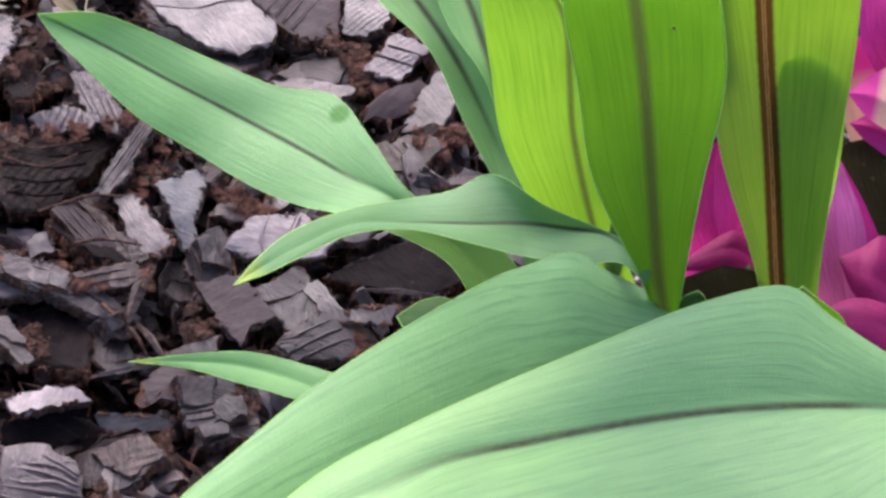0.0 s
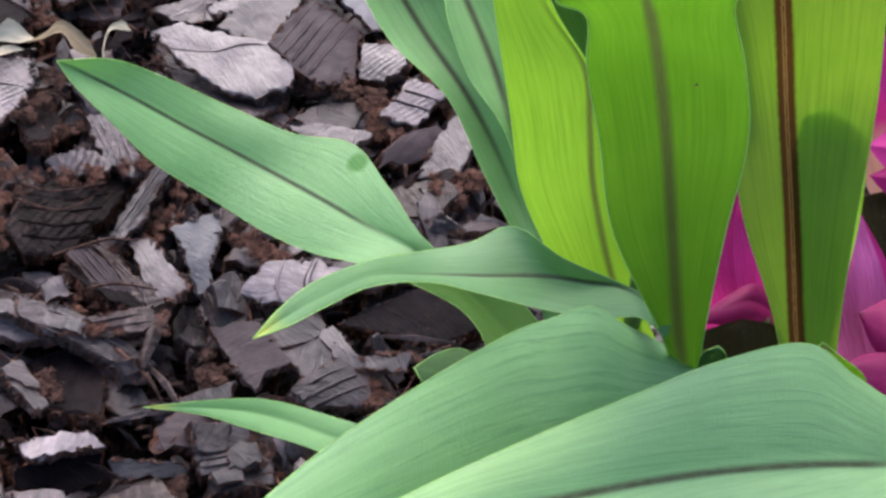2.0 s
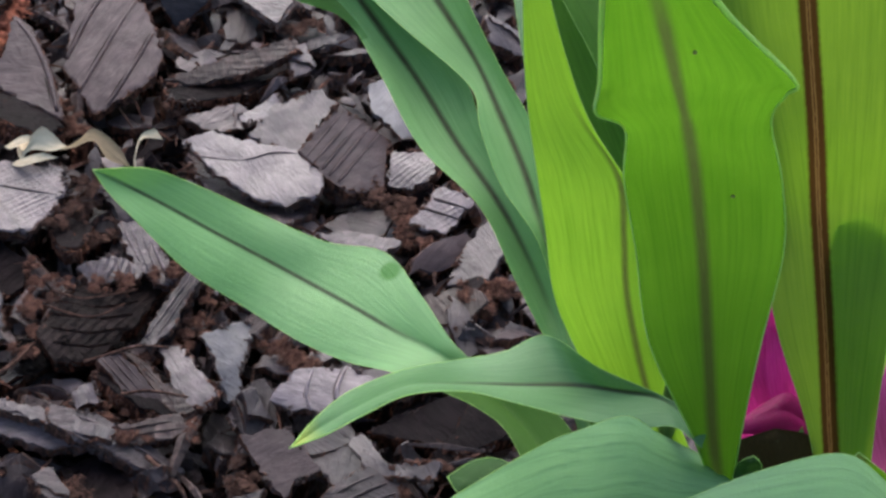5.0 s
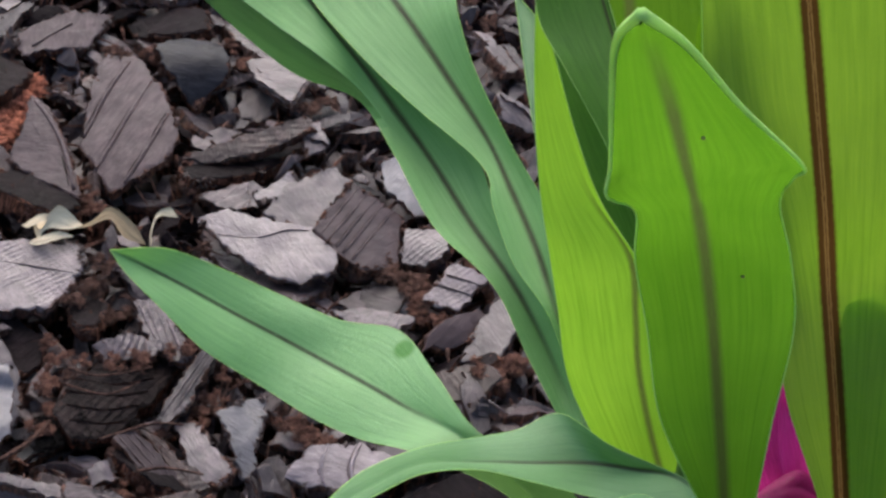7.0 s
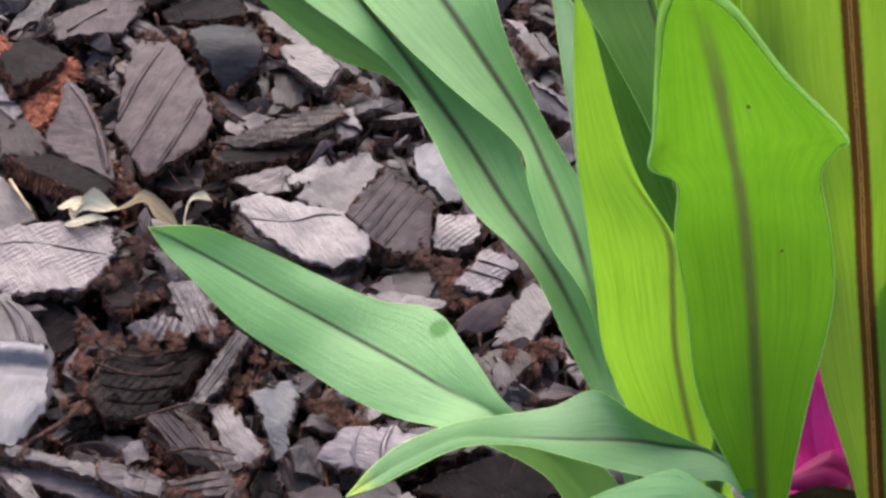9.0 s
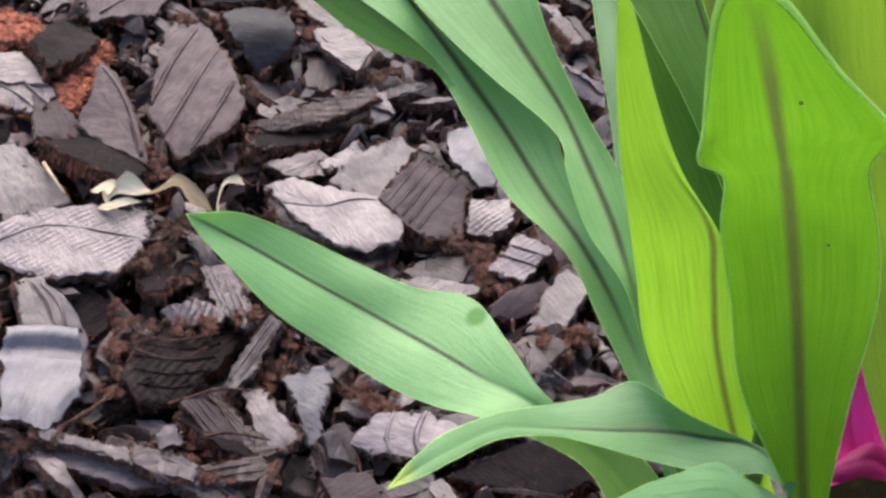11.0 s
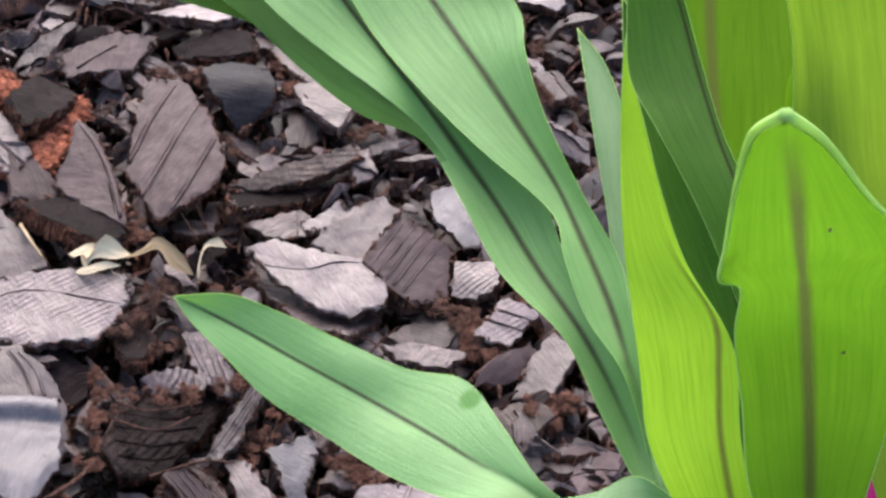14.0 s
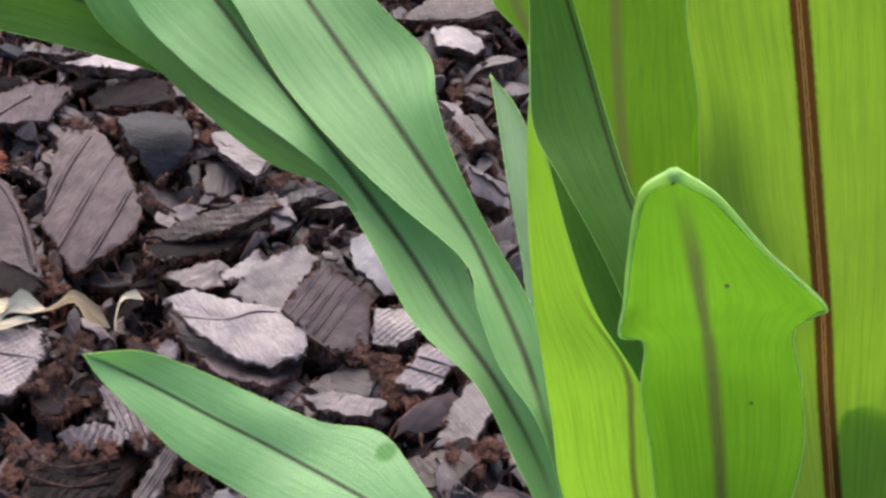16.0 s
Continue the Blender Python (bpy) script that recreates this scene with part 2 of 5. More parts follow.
def blade(name, stations, tip, parent, material, bulge=2.0, rib=None, rib_width=1.0, rim=True, crown=None, steps=7, wave=0.0, label="", side=1.0, rim_mm=0.24, crease=None, slant=0.07, keel=0.0, curl=0):
    """A leaf: a blade lofted over cross-sections (midrib, one margin, other margin, in mm), its midrib, pale margins and stalk."""
    end = Vector(tip)
    mid = spline([Vector(s[0:3]) for s in stations] + [end], steps)
    one = spline([Vector(s[3:6]) for s in stations] + [end], steps)
    two = spline([Vector(s[6:9]) for s in stations] + [end], steps)
    fold = spline([Vector(c) for c in crease] + [end], steps) if crease else None
    bm = bmesh.new()
    uv = bm.loops.layers.uv.new("blade")
    uv_rib = bm.loops.layers.uv.new("rib")
    rows, coords, offs = [], [], []
    n = len(mid)
    if curl:
        calm = [[sum((e[min(max(k + d, 0), n - 1)] for d in range(-curl, curl + 1)), Vector()) / (2 * curl + 1) for k in range(n)] for e in (one, two)]
    for k in range(n):
        m, a, b = mid[k] * MM, one[k] * MM, two[k] * MM
        way = (mid[min(k + 1, n - 1)] - mid[max(k - 1, 0)]).normalized()
        up = (a - b).cross(way)
        up = up.normalized() * side if up.length > 1e-9 else Vector((0, 0, 1))
        row, co, of = [], [], []
        for j in range(-ACROSS, ACROSS + 1):
            u = abs(j) / ACROSS
            e = a if j < 0 else b
            fat = min(1.0, (e - m).length / 0.012)
            flat = m + (e - m) * u
            if fold and j < 0:
                f = fold[k] * MM
                flat = m.lerp(f, u * 1.5) if u < 0.66 else f.lerp(e, (u - 2 / 3) * 3)
            if curl:
                lip = up * up.dot(e - calm[0 if j < 0 else 1][k] * MM)
                flat += lip * (u ** 5 - u)
            p = flat + up * (bulge * MM * fat * 4 * u * (1 - u))
            p += up * (math.copysign(keel, -up.z) * MM * fat * (1 - u))
            p += up * (wave * MM * fat * u * math.sin(k * 0.55 + (1.3 if j < 0 else 0)))
            row.append(bm.verts.new(p))
            co.append((u - slant * 6 * k / (n - 1), k / (n - 1) * 6))
            of.append((math.copysign((e - m).length * u * 100, j), k / (n - 1)))
        rows.append(row)
        coords.append(co)
        offs.append(of)
    for k in range(n - 1):
        for j in range(2 * ACROSS):
            f = bm.faces.new((rows[k][j], rows[k][j + 1], rows[k + 1][j + 1], rows[k + 1][j]))
            for loop, c in zip(f.loops, (coords[k][j], coords[k][j + 1], coords[k + 1][j + 1], coords[k + 1][j])):
                loop[uv].uv = c
            for loop, c in zip(f.loops, (offs[k][j], offs[k][j + 1], offs[k + 1][j + 1], offs[k + 1][j])):
                loop[uv_rib].uv = c
    edges = [[rows[k][j].co.copy() for k in range(n)] for j in (0, 2 * ACROSS)]
    line = [rows[k][ACROSS].co.copy() for k in range(n)]
    ob = part(name, bm, material, parent, label)
    if crease:
        ob.data.set_sharp_from_angle(angle=radians(24))
    if rib:
        keep = line[: max(3, int(n * 0.9))]
        q = len(keep)
        part("midrib", tube(keep, [MM * rib_width * (1 - 0.85 * k / q) for k in range(q)], 6, 0.5), rib, ob, "raised midrib")
    if rim:
        for e in edges:
            part("leaf_margin", tube(e, [rim_mm * MM * (0.16 + 0.84 * (k / n) ** 4 if rim_mm > 0.5 else 0.35 + 0.65 * (k / n) ** 2) for k in range(n)], 5), RIM, ob, "pale thin margin")
    if crown is not None:
        start = line[0]
        way = (line[0] - line[2]).normalized()
        pts = spline([start + way * -0.004, start + way * 0.03 + Vector((0, 0, -0.01)), start.lerp(crown, 0.6) + Vector((0, 0, -0.02)), crown], 5)
        part("stalk", tube(pts, [0.0022 + 0.0025 * k / len(pts) for k in range(len(pts))], 8), STALK, ob, "pale green leaf stalk")
    return ob


# ---- the ground ----
def build_ground():
    bm = bmesh.new()
    bmesh.ops.create_grid(bm, x_segments=120, y_segments=120, size=1.0)
    for v in bm.verts:
        far = max(abs(v.co.x), abs(v.co.y))
        v.co *= 1.0 + 4000.0 * max(0.0, far - 0.8) ** 3
        v.co.z = -0.060 + 0.012 * noise.noise(v.co * 9) + 0.006 * noise.noise(v.co * 31)
    return tagged(part("ground", bm, SOIL), "soil under bark mulch, near-black with the shade of the gaps", "ground", kind="structure")


build_ground()

# ---- the plant ----
CROWN = Vector((0.195, -0.262, 0.10))
plant = new("flowering_ginger_plant")
plant.location = (0, 0, 0)
tagged(plant, "flowering ginger with broad green leaves and pink bracts in bark mulch", "plant")

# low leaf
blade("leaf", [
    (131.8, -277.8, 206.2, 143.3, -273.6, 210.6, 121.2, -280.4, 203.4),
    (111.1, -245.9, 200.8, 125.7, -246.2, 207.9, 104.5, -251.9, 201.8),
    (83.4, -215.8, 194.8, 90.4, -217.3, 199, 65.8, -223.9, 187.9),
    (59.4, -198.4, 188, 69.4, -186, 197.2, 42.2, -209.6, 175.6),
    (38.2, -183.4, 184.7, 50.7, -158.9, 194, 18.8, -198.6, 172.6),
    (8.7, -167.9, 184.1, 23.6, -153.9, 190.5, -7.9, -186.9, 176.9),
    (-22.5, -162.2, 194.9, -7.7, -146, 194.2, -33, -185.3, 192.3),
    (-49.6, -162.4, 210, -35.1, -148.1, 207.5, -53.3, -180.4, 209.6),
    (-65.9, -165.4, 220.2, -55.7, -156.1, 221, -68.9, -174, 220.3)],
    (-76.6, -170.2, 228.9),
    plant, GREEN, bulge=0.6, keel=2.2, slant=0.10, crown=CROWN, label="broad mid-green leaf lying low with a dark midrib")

# arched leaf
blade("leaf", [
    (176.1, -307.8, 275.6, 175.5, -304.9, 278.3, 174.9, -312.4, 271.4),
    (159.8, -294.2, 273.9, 160, -293.2, 274.9, 163.9, -307.7, 275.3),
    (146.3, -286.6, 266.8, 136.8, -281, 271.6, 150.6, -306, 269.5),
    (130.8, -276.4, 255.1, 117.7, -258.7, 261.4, 130.8, -298.6, 261.9),
    (109.6, -281.5, 256.3, 102, -266, 256.7, 107.3, -299.6, 266.8),
    (88.4, -289.7, 261.6, 83.3, -275.5, 258.1, 88.4, -301.5, 271.1),
    (68, -308.3, 277.6, 65.2, -297.8, 273.5, 68.5, -317.4, 282.8),
    (52.1, -334.9, 293.3, 48.6, -325.9, 290.5, 54.2, -340.2, 295.2),
    (40.8, -354.3, 302.1, 39.3, -349.7, 302.2, 43.1, -357.6, 303.2)],
    (33.1, -370.5, 309.9),
    plant, ARCHED, bulge=1, label="arched green leaf with a yellowing tip")

# broad leaf
blade("leaf", [
    (210, -305.2, 231, 200.9, -296.2, 238.6, 214.1, -326.7, 238.9),
    (185.4, -325.7, 245, 171.5, -305.3, 262.5, 189.7, -361.8, 253.3),
    (170.8, -340.3, 251.4, 158.1, -310.0, 274.0, 174.3, -382, 261.4),
    (155.2, -354.2, 255.6, 145.7, -312.1, 282.5, 159.6, -399.1, 269.5),
    (139.1, -369.5, 260, 130.3, -322.7, 284.6, 145.9, -412.3, 275.8),
    (123.9, -384.4, 263.4, 115.9, -335.6, 287.9, 133, -425.9, 280.4),
    (96.6, -414.9, 275, 87.6, -369.6, 296.4, 111.5, -453.2, 295.3),
    (75, -439.9, 285.1, 61.9, -402.0, 301.6, 88.8, -469.2, 300),
    (53.4, -464.2, 295.9, 41.8, -435.0, 308.3, 64.3, -490.2, 313.5),
    (36.4, -483.5, 304.7, 27.3, -462.8, 315.2, 45.2, -500.3, 316.9)],
    (12.3, -506.5, 316.5),
    plant, BROAD, bulge=3, slant=0.12, steps=9, crown=CROWN, label="large broad green leaf bending down")

# front leaf
blade("leaf", [
    (327.6, -333.7, 245.1, 316.3, -328.3, 249.3, 317.4, -352.3, 254.8),
    (289.7, -343.1, 261.6, 286.8, -338, 266, 285, -378, 270.5),
    (256.2, -358.8, 279.4, 255, -338.9, 283.7, 254.8, -404.3, 285.7),
    (238, -367.9, 287.9, 234.4, -339.2, 297.2, 237.8, -418.3, 289.8),
    (218.5, -376.8, 295, 214.1, -340.3, 311.2, 221.4, -430.1, 294.5),
    (187.5, -392.7, 306.1, 182.4, -360.1, 318.8, 191.1, -443.2, 301.5),
    (158.5, -409.5, 316.5, 150.7, -384.2, 322.5, 162.8, -457.4, 314.2),
    (131.3, -426.8, 326.5, 120.2, -408.5, 326.2, 137.9, -471.3, 327.4),
    (104.4, -444.6, 336, 92.4, -433.5, 331.9, 113.7, -479.7, 332.1),
    (81.4, -465.6, 343, 68.4, -458.7, 337.7, 93.3, -490.4, 341.6)],
    (48, -494.6, 348.9),
    plant, GREEN_WIDE, bulge=2.5, keel=3, slant=0.12, steps=9, crown=CROWN, label="large broad green leaf with a dark midrib groove")

# slender leaf
blade("leaf", [
    (119.9, -297.2, 133.1, 120.7, -288.3, 141.1, 114.5, -306.5, 124.5),
    (88.2, -264.2, 107.3, 91.6, -255.5, 115.2, 81.6, -269.3, 102.4),
    (59.1, -239.4, 87.8, 65.8, -233.5, 93.4, 52.4, -247.1, 87.2),
    (25.2, -210, 58.7, 26.9, -204.6, 63.5, 21.2, -218.8, 57.3),
    (-3.8, -194.7, 37.3, -4.3, -192, 39.7, -6.1, -197.3, 34.8)],
    (-36.7, -184.8, 17.7),
    plant, SLIM, bulge=1, crown=CROWN, label="slender small leaf with a dry yellow tip")

# young leaf
blade("leaf", [
    (129.2, -305.2, 206.9, 132.5, -288.8, 208.3, 120.1, -306.4, 192),
    (106.3, -290.8, 205.2, 109.6, -275.8, 205.3, 99.3, -295.4, 200.7),
    (96, -287.3, 205.1, 98.6, -275.5, 202.3, 92.8, -293.9, 204.4)],
    (88.7, -285.6, 202.2),
    plant, YOUNG_SHADED, bulge=1, label="small rolled young leaf")

# leaning leaf
blade("leaf", [
    (130.2, -230.8, 222.6, 124.6, -231.2, 222, 136.5, -228.9, 225.1),
    (114.6, -192.6, 227.7, 106.2, -202.2, 231.5, 121.3, -197.4, 237.7),
    (96.1, -156.3, 230.4, 87.7, -161.9, 232.7, 105.3, -155.2, 241.2),
    (74.6, -119.2, 229.3, 58.9, -126.3, 229.6, 85.8, -119.6, 238.5),
    (51, -82.3, 234, 36, -87.9, 236.1, 70.6, -83.8, 242.3),
    (20.8, -47.7, 245, 14.5, -46.1, 231.3, 26.3, -40.2, 247.7),
    (-3.9, -21.8, 253.7, -18.8, -10.4, 213, 1.6, -12.1, 253),
    (-29.9, 9.4, 259.4, -50.8, 18.5, 211.2, -24.3, 18.6, 258.1),
    (-53.4, 36.4, 268, -80.5, 41.6, 218.1, -47.7, 44, 267.8),
    (-87.5, 72.1, 278.5, -126.2, 70, 236.4, -77.2, 76.5, 284)],
    (-168.4, 145.8, 290.9),
    plant, LONG, bulge=1, crown=CROWN, label="long folded leaning green leaf", crease=[(126.8, -231.0, 222.2), (109.6, -198.4, 229.9), (91.1, -159.7, 231.8), (65.2, -123.5, 229.5), (42.0, -85.7, 235.3), (17.1, -53.8, 240.9), (-8.7, -40.3, 250.6), (-34.6, -19.3, 250.8), (-67.4, 5.2, 256.0), (-102.2, 48.4, 258.3)])

# tall leaf
blade("leaf", [
    (127.7, -219.1, 236, 126.1, -222.1, 232.4, 129.6, -217.4, 237.9),
    (115, -189.5, 246.4, 112.6, -194.6, 248.1, 118.9, -191.9, 251.4),
    (106.6, -159.9, 249.5, 94.9, -166.5, 250.5, 113, -163.8, 254.5),
    (95.4, -130.5, 252.3, 83.4, -136.5, 254, 106.5, -134.9, 256.8),
    (76.9, -93, 256.4, 76.3, -105.4, 251.3, 87.9, -98.4, 259.8),
    (56.4, -60.8, 262, 43.1, -75, 254.2, 67.7, -62.2, 270),
    (35, -28.6, 267.4, 14.3, -45.4, 256.4, 55.5, -28.6, 277.5),
    (12.7, 7.5, 269.8, -16.8, -7.7, 260.2, 48.7, 5.9, 278.7),
    (-10.5, 40.3, 275.9, -47.1, 32.4, 274.4, 20.6, 37.4, 283.1),
    (-49.5, 97, 285.8, -84.3, 85.6, 280.5, -24.3, 95.4, 294.2)],
    (-118.4, 173.9, 310.1),
    plant, LONG, bulge=1, keel=3.5, crown=CROWN, label="long leaning green leaf with a dark midrib")

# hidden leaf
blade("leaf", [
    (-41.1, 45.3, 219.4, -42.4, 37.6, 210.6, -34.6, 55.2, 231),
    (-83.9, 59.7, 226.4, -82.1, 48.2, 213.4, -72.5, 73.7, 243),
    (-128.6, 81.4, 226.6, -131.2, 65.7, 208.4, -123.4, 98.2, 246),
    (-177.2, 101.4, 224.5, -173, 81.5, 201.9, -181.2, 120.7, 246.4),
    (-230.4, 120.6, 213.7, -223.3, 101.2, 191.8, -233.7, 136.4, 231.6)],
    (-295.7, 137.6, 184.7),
    plant, DEEP_SHADED, bulge=2, label="dark green leaf seen from beneath")

# back leaf
blade("leaf", [
    (130.5, -195.8, 217, 124.4, -194.7, 218.1, 135.9, -193.9, 219.5),
    (115.7, -124, 222.6, 110.4, -122.7, 223.9, 122.7, -121.8, 225.4),
    (108.4, -73.8, 226.6, 104.5, -74, 226.1, 119.8, -73, 228),
    (100.6, -23.3, 230.8, 94.8, -22.8, 231.1, 111.4, -20.8, 234.1),
    (91.1, 29.2, 229.7, 87.3, 29.9, 230.3, 98.2, 31.6, 232.7)],
    (82.2, 63.4, 230.4),
    plant, BACK, bulge=1, label="narrow pointed green leaf")

# bright leaf
blade("leaf", [
    (174.8, -280.3, 220.7, 163.9, -281.1, 219.4, 183.6, -279.6, 221.7),
    (158.4, -267, 249.1, 137.7, -270.3, 251.8, 165.2, -269.8, 253.6),
    (145.3, -251, 279.2, 118.3, -259.6, 280.4, 151.8, -253.9, 283.8),
    (139.8, -241, 301.1, 109.9, -247.2, 304.8, 145, -241.4, 308.5),
    (133.6, -230.6, 321.8, 102.9, -237.1, 325.2, 137.7, -232.4, 320),
    (115.4, -220.6, 340.1, 96.9, -225.5, 341.3, 119.9, -222.3, 338.4),
    (103, -209.6, 358.2, 91.9, -213.4, 359.5, 107, -209.9, 358.2),
    (91.5, -195.2, 378.9, 87.7, -197.1, 379.5, 95.4, -194.5, 379.9),
    (86.5, -183, 394.1, 85.3, -181.8, 395.4, 87.6, -183.6, 393.6)],
    (85.1, -171.2, 407.5),
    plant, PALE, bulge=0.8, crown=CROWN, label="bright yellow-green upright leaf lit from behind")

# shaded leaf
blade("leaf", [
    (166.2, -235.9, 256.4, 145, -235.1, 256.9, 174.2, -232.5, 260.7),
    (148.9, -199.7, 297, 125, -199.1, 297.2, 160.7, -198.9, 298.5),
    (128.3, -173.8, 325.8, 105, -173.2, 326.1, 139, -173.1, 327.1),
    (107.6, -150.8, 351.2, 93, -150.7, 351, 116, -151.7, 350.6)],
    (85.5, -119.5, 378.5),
    plant, DEEP_SHADED, bulge=2, crown=CROWN, label="shaded dark green leaf")

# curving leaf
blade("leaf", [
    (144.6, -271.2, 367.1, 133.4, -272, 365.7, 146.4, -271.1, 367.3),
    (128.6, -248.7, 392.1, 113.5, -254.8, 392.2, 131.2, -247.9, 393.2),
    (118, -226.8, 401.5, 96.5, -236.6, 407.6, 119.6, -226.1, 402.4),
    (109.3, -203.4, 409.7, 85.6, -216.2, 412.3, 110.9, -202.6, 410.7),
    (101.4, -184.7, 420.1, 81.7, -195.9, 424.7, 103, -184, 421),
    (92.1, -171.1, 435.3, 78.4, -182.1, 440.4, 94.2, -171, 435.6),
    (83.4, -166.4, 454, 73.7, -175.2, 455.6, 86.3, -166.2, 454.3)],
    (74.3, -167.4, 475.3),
    plant, DEEP_SHADED, bulge=2, crown=CROWN, label="dark green curving upright leaf")

# rear leaf
blade("leaf", [
    (172.1, -230.6, 217.1, 163.2, -231.2, 216, 183.3, -229.8, 218.4),
    (145, -174, 296, 132.8, -174.8, 294.5, 179.1, -171.6, 300.2),
    (130.3, -140.5, 341.3, 110.2, -141.9, 338.8, 172.5, -137.6, 346.5),
    (122.1, -116.1, 368.8, 98.5, -117.7, 365.9, 160.8, -113.4, 373.6),
    (116.6, -93, 395, 93.7, -94.6, 392.2, 149.4, -90.8, 399),
    (111.1, -68.5, 422.9, 91.8, -69.8, 420.5, 131.2, -67.1, 425.3)],
    (103.1, -32.2, 456.5),
    plant, FRESH, bulge=2, crown=CROWN, label="upright bright green leaf with a brown midrib")

# veined leaf
blade("leaf", [
    (252.2, -275.6, 172.4, 247.6, -275.9, 171.9, 261.4, -274.9, 173.5),
    (238.2, -251.6, 217.3, 229.2, -254, 220, 253.9, -254.3, 223.7),
    (227.7, -230.2, 255.9, 207, -234.1, 259.6, 250, -235.5, 265.7),
    (217, -206.3, 292.8, 193, -212.3, 294.4, 249, -211.3, 303.3),
    (206.7, -198.1, 330.4, 175.1, -204.6, 330.6, 242.2, -202.9, 341.6),
    (195.7, -184.3, 366.9, 154.4, -191.7, 365.8, 235.3, -189.2, 378.3),
    (183.9, -169.7, 406, 144.3, -177.2, 404.7, 223.7, -175, 416.9),
    (173, -158.8, 440.8, 133.4, -166.6, 439.3, 211, -164.6, 451),
    (160.5, -145.8, 481, 132.8, -147.7, 477.6, 192, -143.6, 484.9)],
    (144.3, -134.4, 531.4),
    plant, WIDE, bulge=0.4, crown=CROWN, label="wide upright leaf with a red-brown double midrib")

# hooded leaf
hooded = blade("leaf", [
    (188.2, -306.7, 242, 185.1, -307, 241.6, 192.4, -306.4, 242.5),
    (178.8, -309.4, 272.6, 172.2, -309.9, 271.9, 188.1, -308.7, 273.7),
    (167.6, -304.9, 316.3, 147.1, -310.6, 318.3, 184.3, -307.8, 322.6),
    (156.6, -304.2, 359.4, 134.4, -310.2, 360.9, 181.9, -306.6, 366.5),
    (146.8, -309.1, 395.2, 124.5, -316, 395.5, 172.8, -312.7, 401.4),
    (139.4, -320.5, 421.5, 119.9, -325.7, 423.8, 162.2, -321, 431),
    (134.8, -329.6, 436.7, 107.5, -354.8, 452.3, 158.1, -347.7, 462.6),
    (128.7, -342.1, 457.1, 106.5, -355.1, 464.1, 157.5, -355.2, 473.7),
    (117.4, -369.4, 496.8, 101.3, -373.1, 500.9, 134.5, -372.7, 502.9),
    (106.9, -395.6, 531.8, 97.6, -394.1, 533.1, 114.7, -393.8, 534.1)],
    (100.4, -411, 553.4),
    plant, HOOD, bulge=1.0, steps=8, curl=11, rim_mm=1.7, crown=CROWN, label="bright green upright leaf with a curled hooded top")

# unseen leaf behind the wide one, added for its soft shadow
blade("leaf", [
    (200, -208, 285, 193, -209, 285, 207, -207, 285),
    (178, -191, 338, 165, -193, 338, 190, -189, 338),
    (158.5, -172.5, 380, 147, -175, 380, 169.5, -170.5, 380)],
    (151.5, -161, 416),
    plant, FRESH, bulge=0.3, rim=False, label="unseen narrow leaf added to cast a shadow on the wide one")

# upper leaf
blade("leaf", [
    (100.2, -131.9, 357.4, 95.9, -132.2, 356.9, 105.7, -131.5, 358.1),
    (89.3, -116.6, 374.4, 84.5, -114.7, 376.3, 96.6, -114.6, 377),
    (79.3, -105.6, 386.5, 70.9, -106.2, 385.5, 86.6, -103.7, 389.1),
    (71.4, -88.8, 397.8, 64.3, -92.2, 393.6, 78.7, -86.8, 400.4)],
    (58.6, -60.4, 414.6),
    plant, FRESH, bulge=1, label="pale yellow-green leaf edge")

# sheath
blade("leaf", [
    (193.1, -316.6, 253.6, 188.9, -316.1, 253.8, 200.1, -315.3, 255.1),
    (192.6, -313.6, 262.9, 188.4, -313.2, 263.1, 198.3, -313.2, 263.6),
    (192.5, -314.2, 269.1, 189.2, -313.9, 269.2, 196.5, -313.8, 269.7)],
    (193.8, -312.1, 271),
    plant, YOUNG_SHADED, bulge=1, label="small dark green leaf sheath")

# tucked leaf
blade("leaf", [
    (243.9, -308.8, 249.6, 237.7, -309.3, 248.9, 254.3, -308.1, 250.8),
    (239.1, -303.7, 260.6, 231.7, -302.7, 261.2, 250.4, -306, 259.2),
    (234.3, -303.7, 267.1, 230.7, -303.4, 267.2, 239.6, -304.6, 266.6)],
    (232.9, -301.5, 269),
    plant, FRESH, bulge=1, label="small yellow-green leaf tucked behind")

# ---- flower heads ----
def flower_head(x, y, z, height):
    """The green cone of a flower head, on its stalk, that carries the bracts."""
    rings = 9
    pts = [Vector((x, y, z + height * k / rings)) for k in range(rings + 1)]
    return part("flower_head", tube(pts, [0.013 * math.sin(math.pi * (0.25 + 0.72 * k / rings)) for k in range(rings + 1)], 12), STALK, plant, "green-brown flower head with pink bracts")


def flower_stalk(x, y, z):
    return part("flower_stalk", tube(spline([(x, y, z + 0.01), (x * 0.8 + 0.04, y * 0.8 - 0.05, z * 0.5), tuple(CROWN)], 6), [0.004] * 13, 8), STALK, plant)


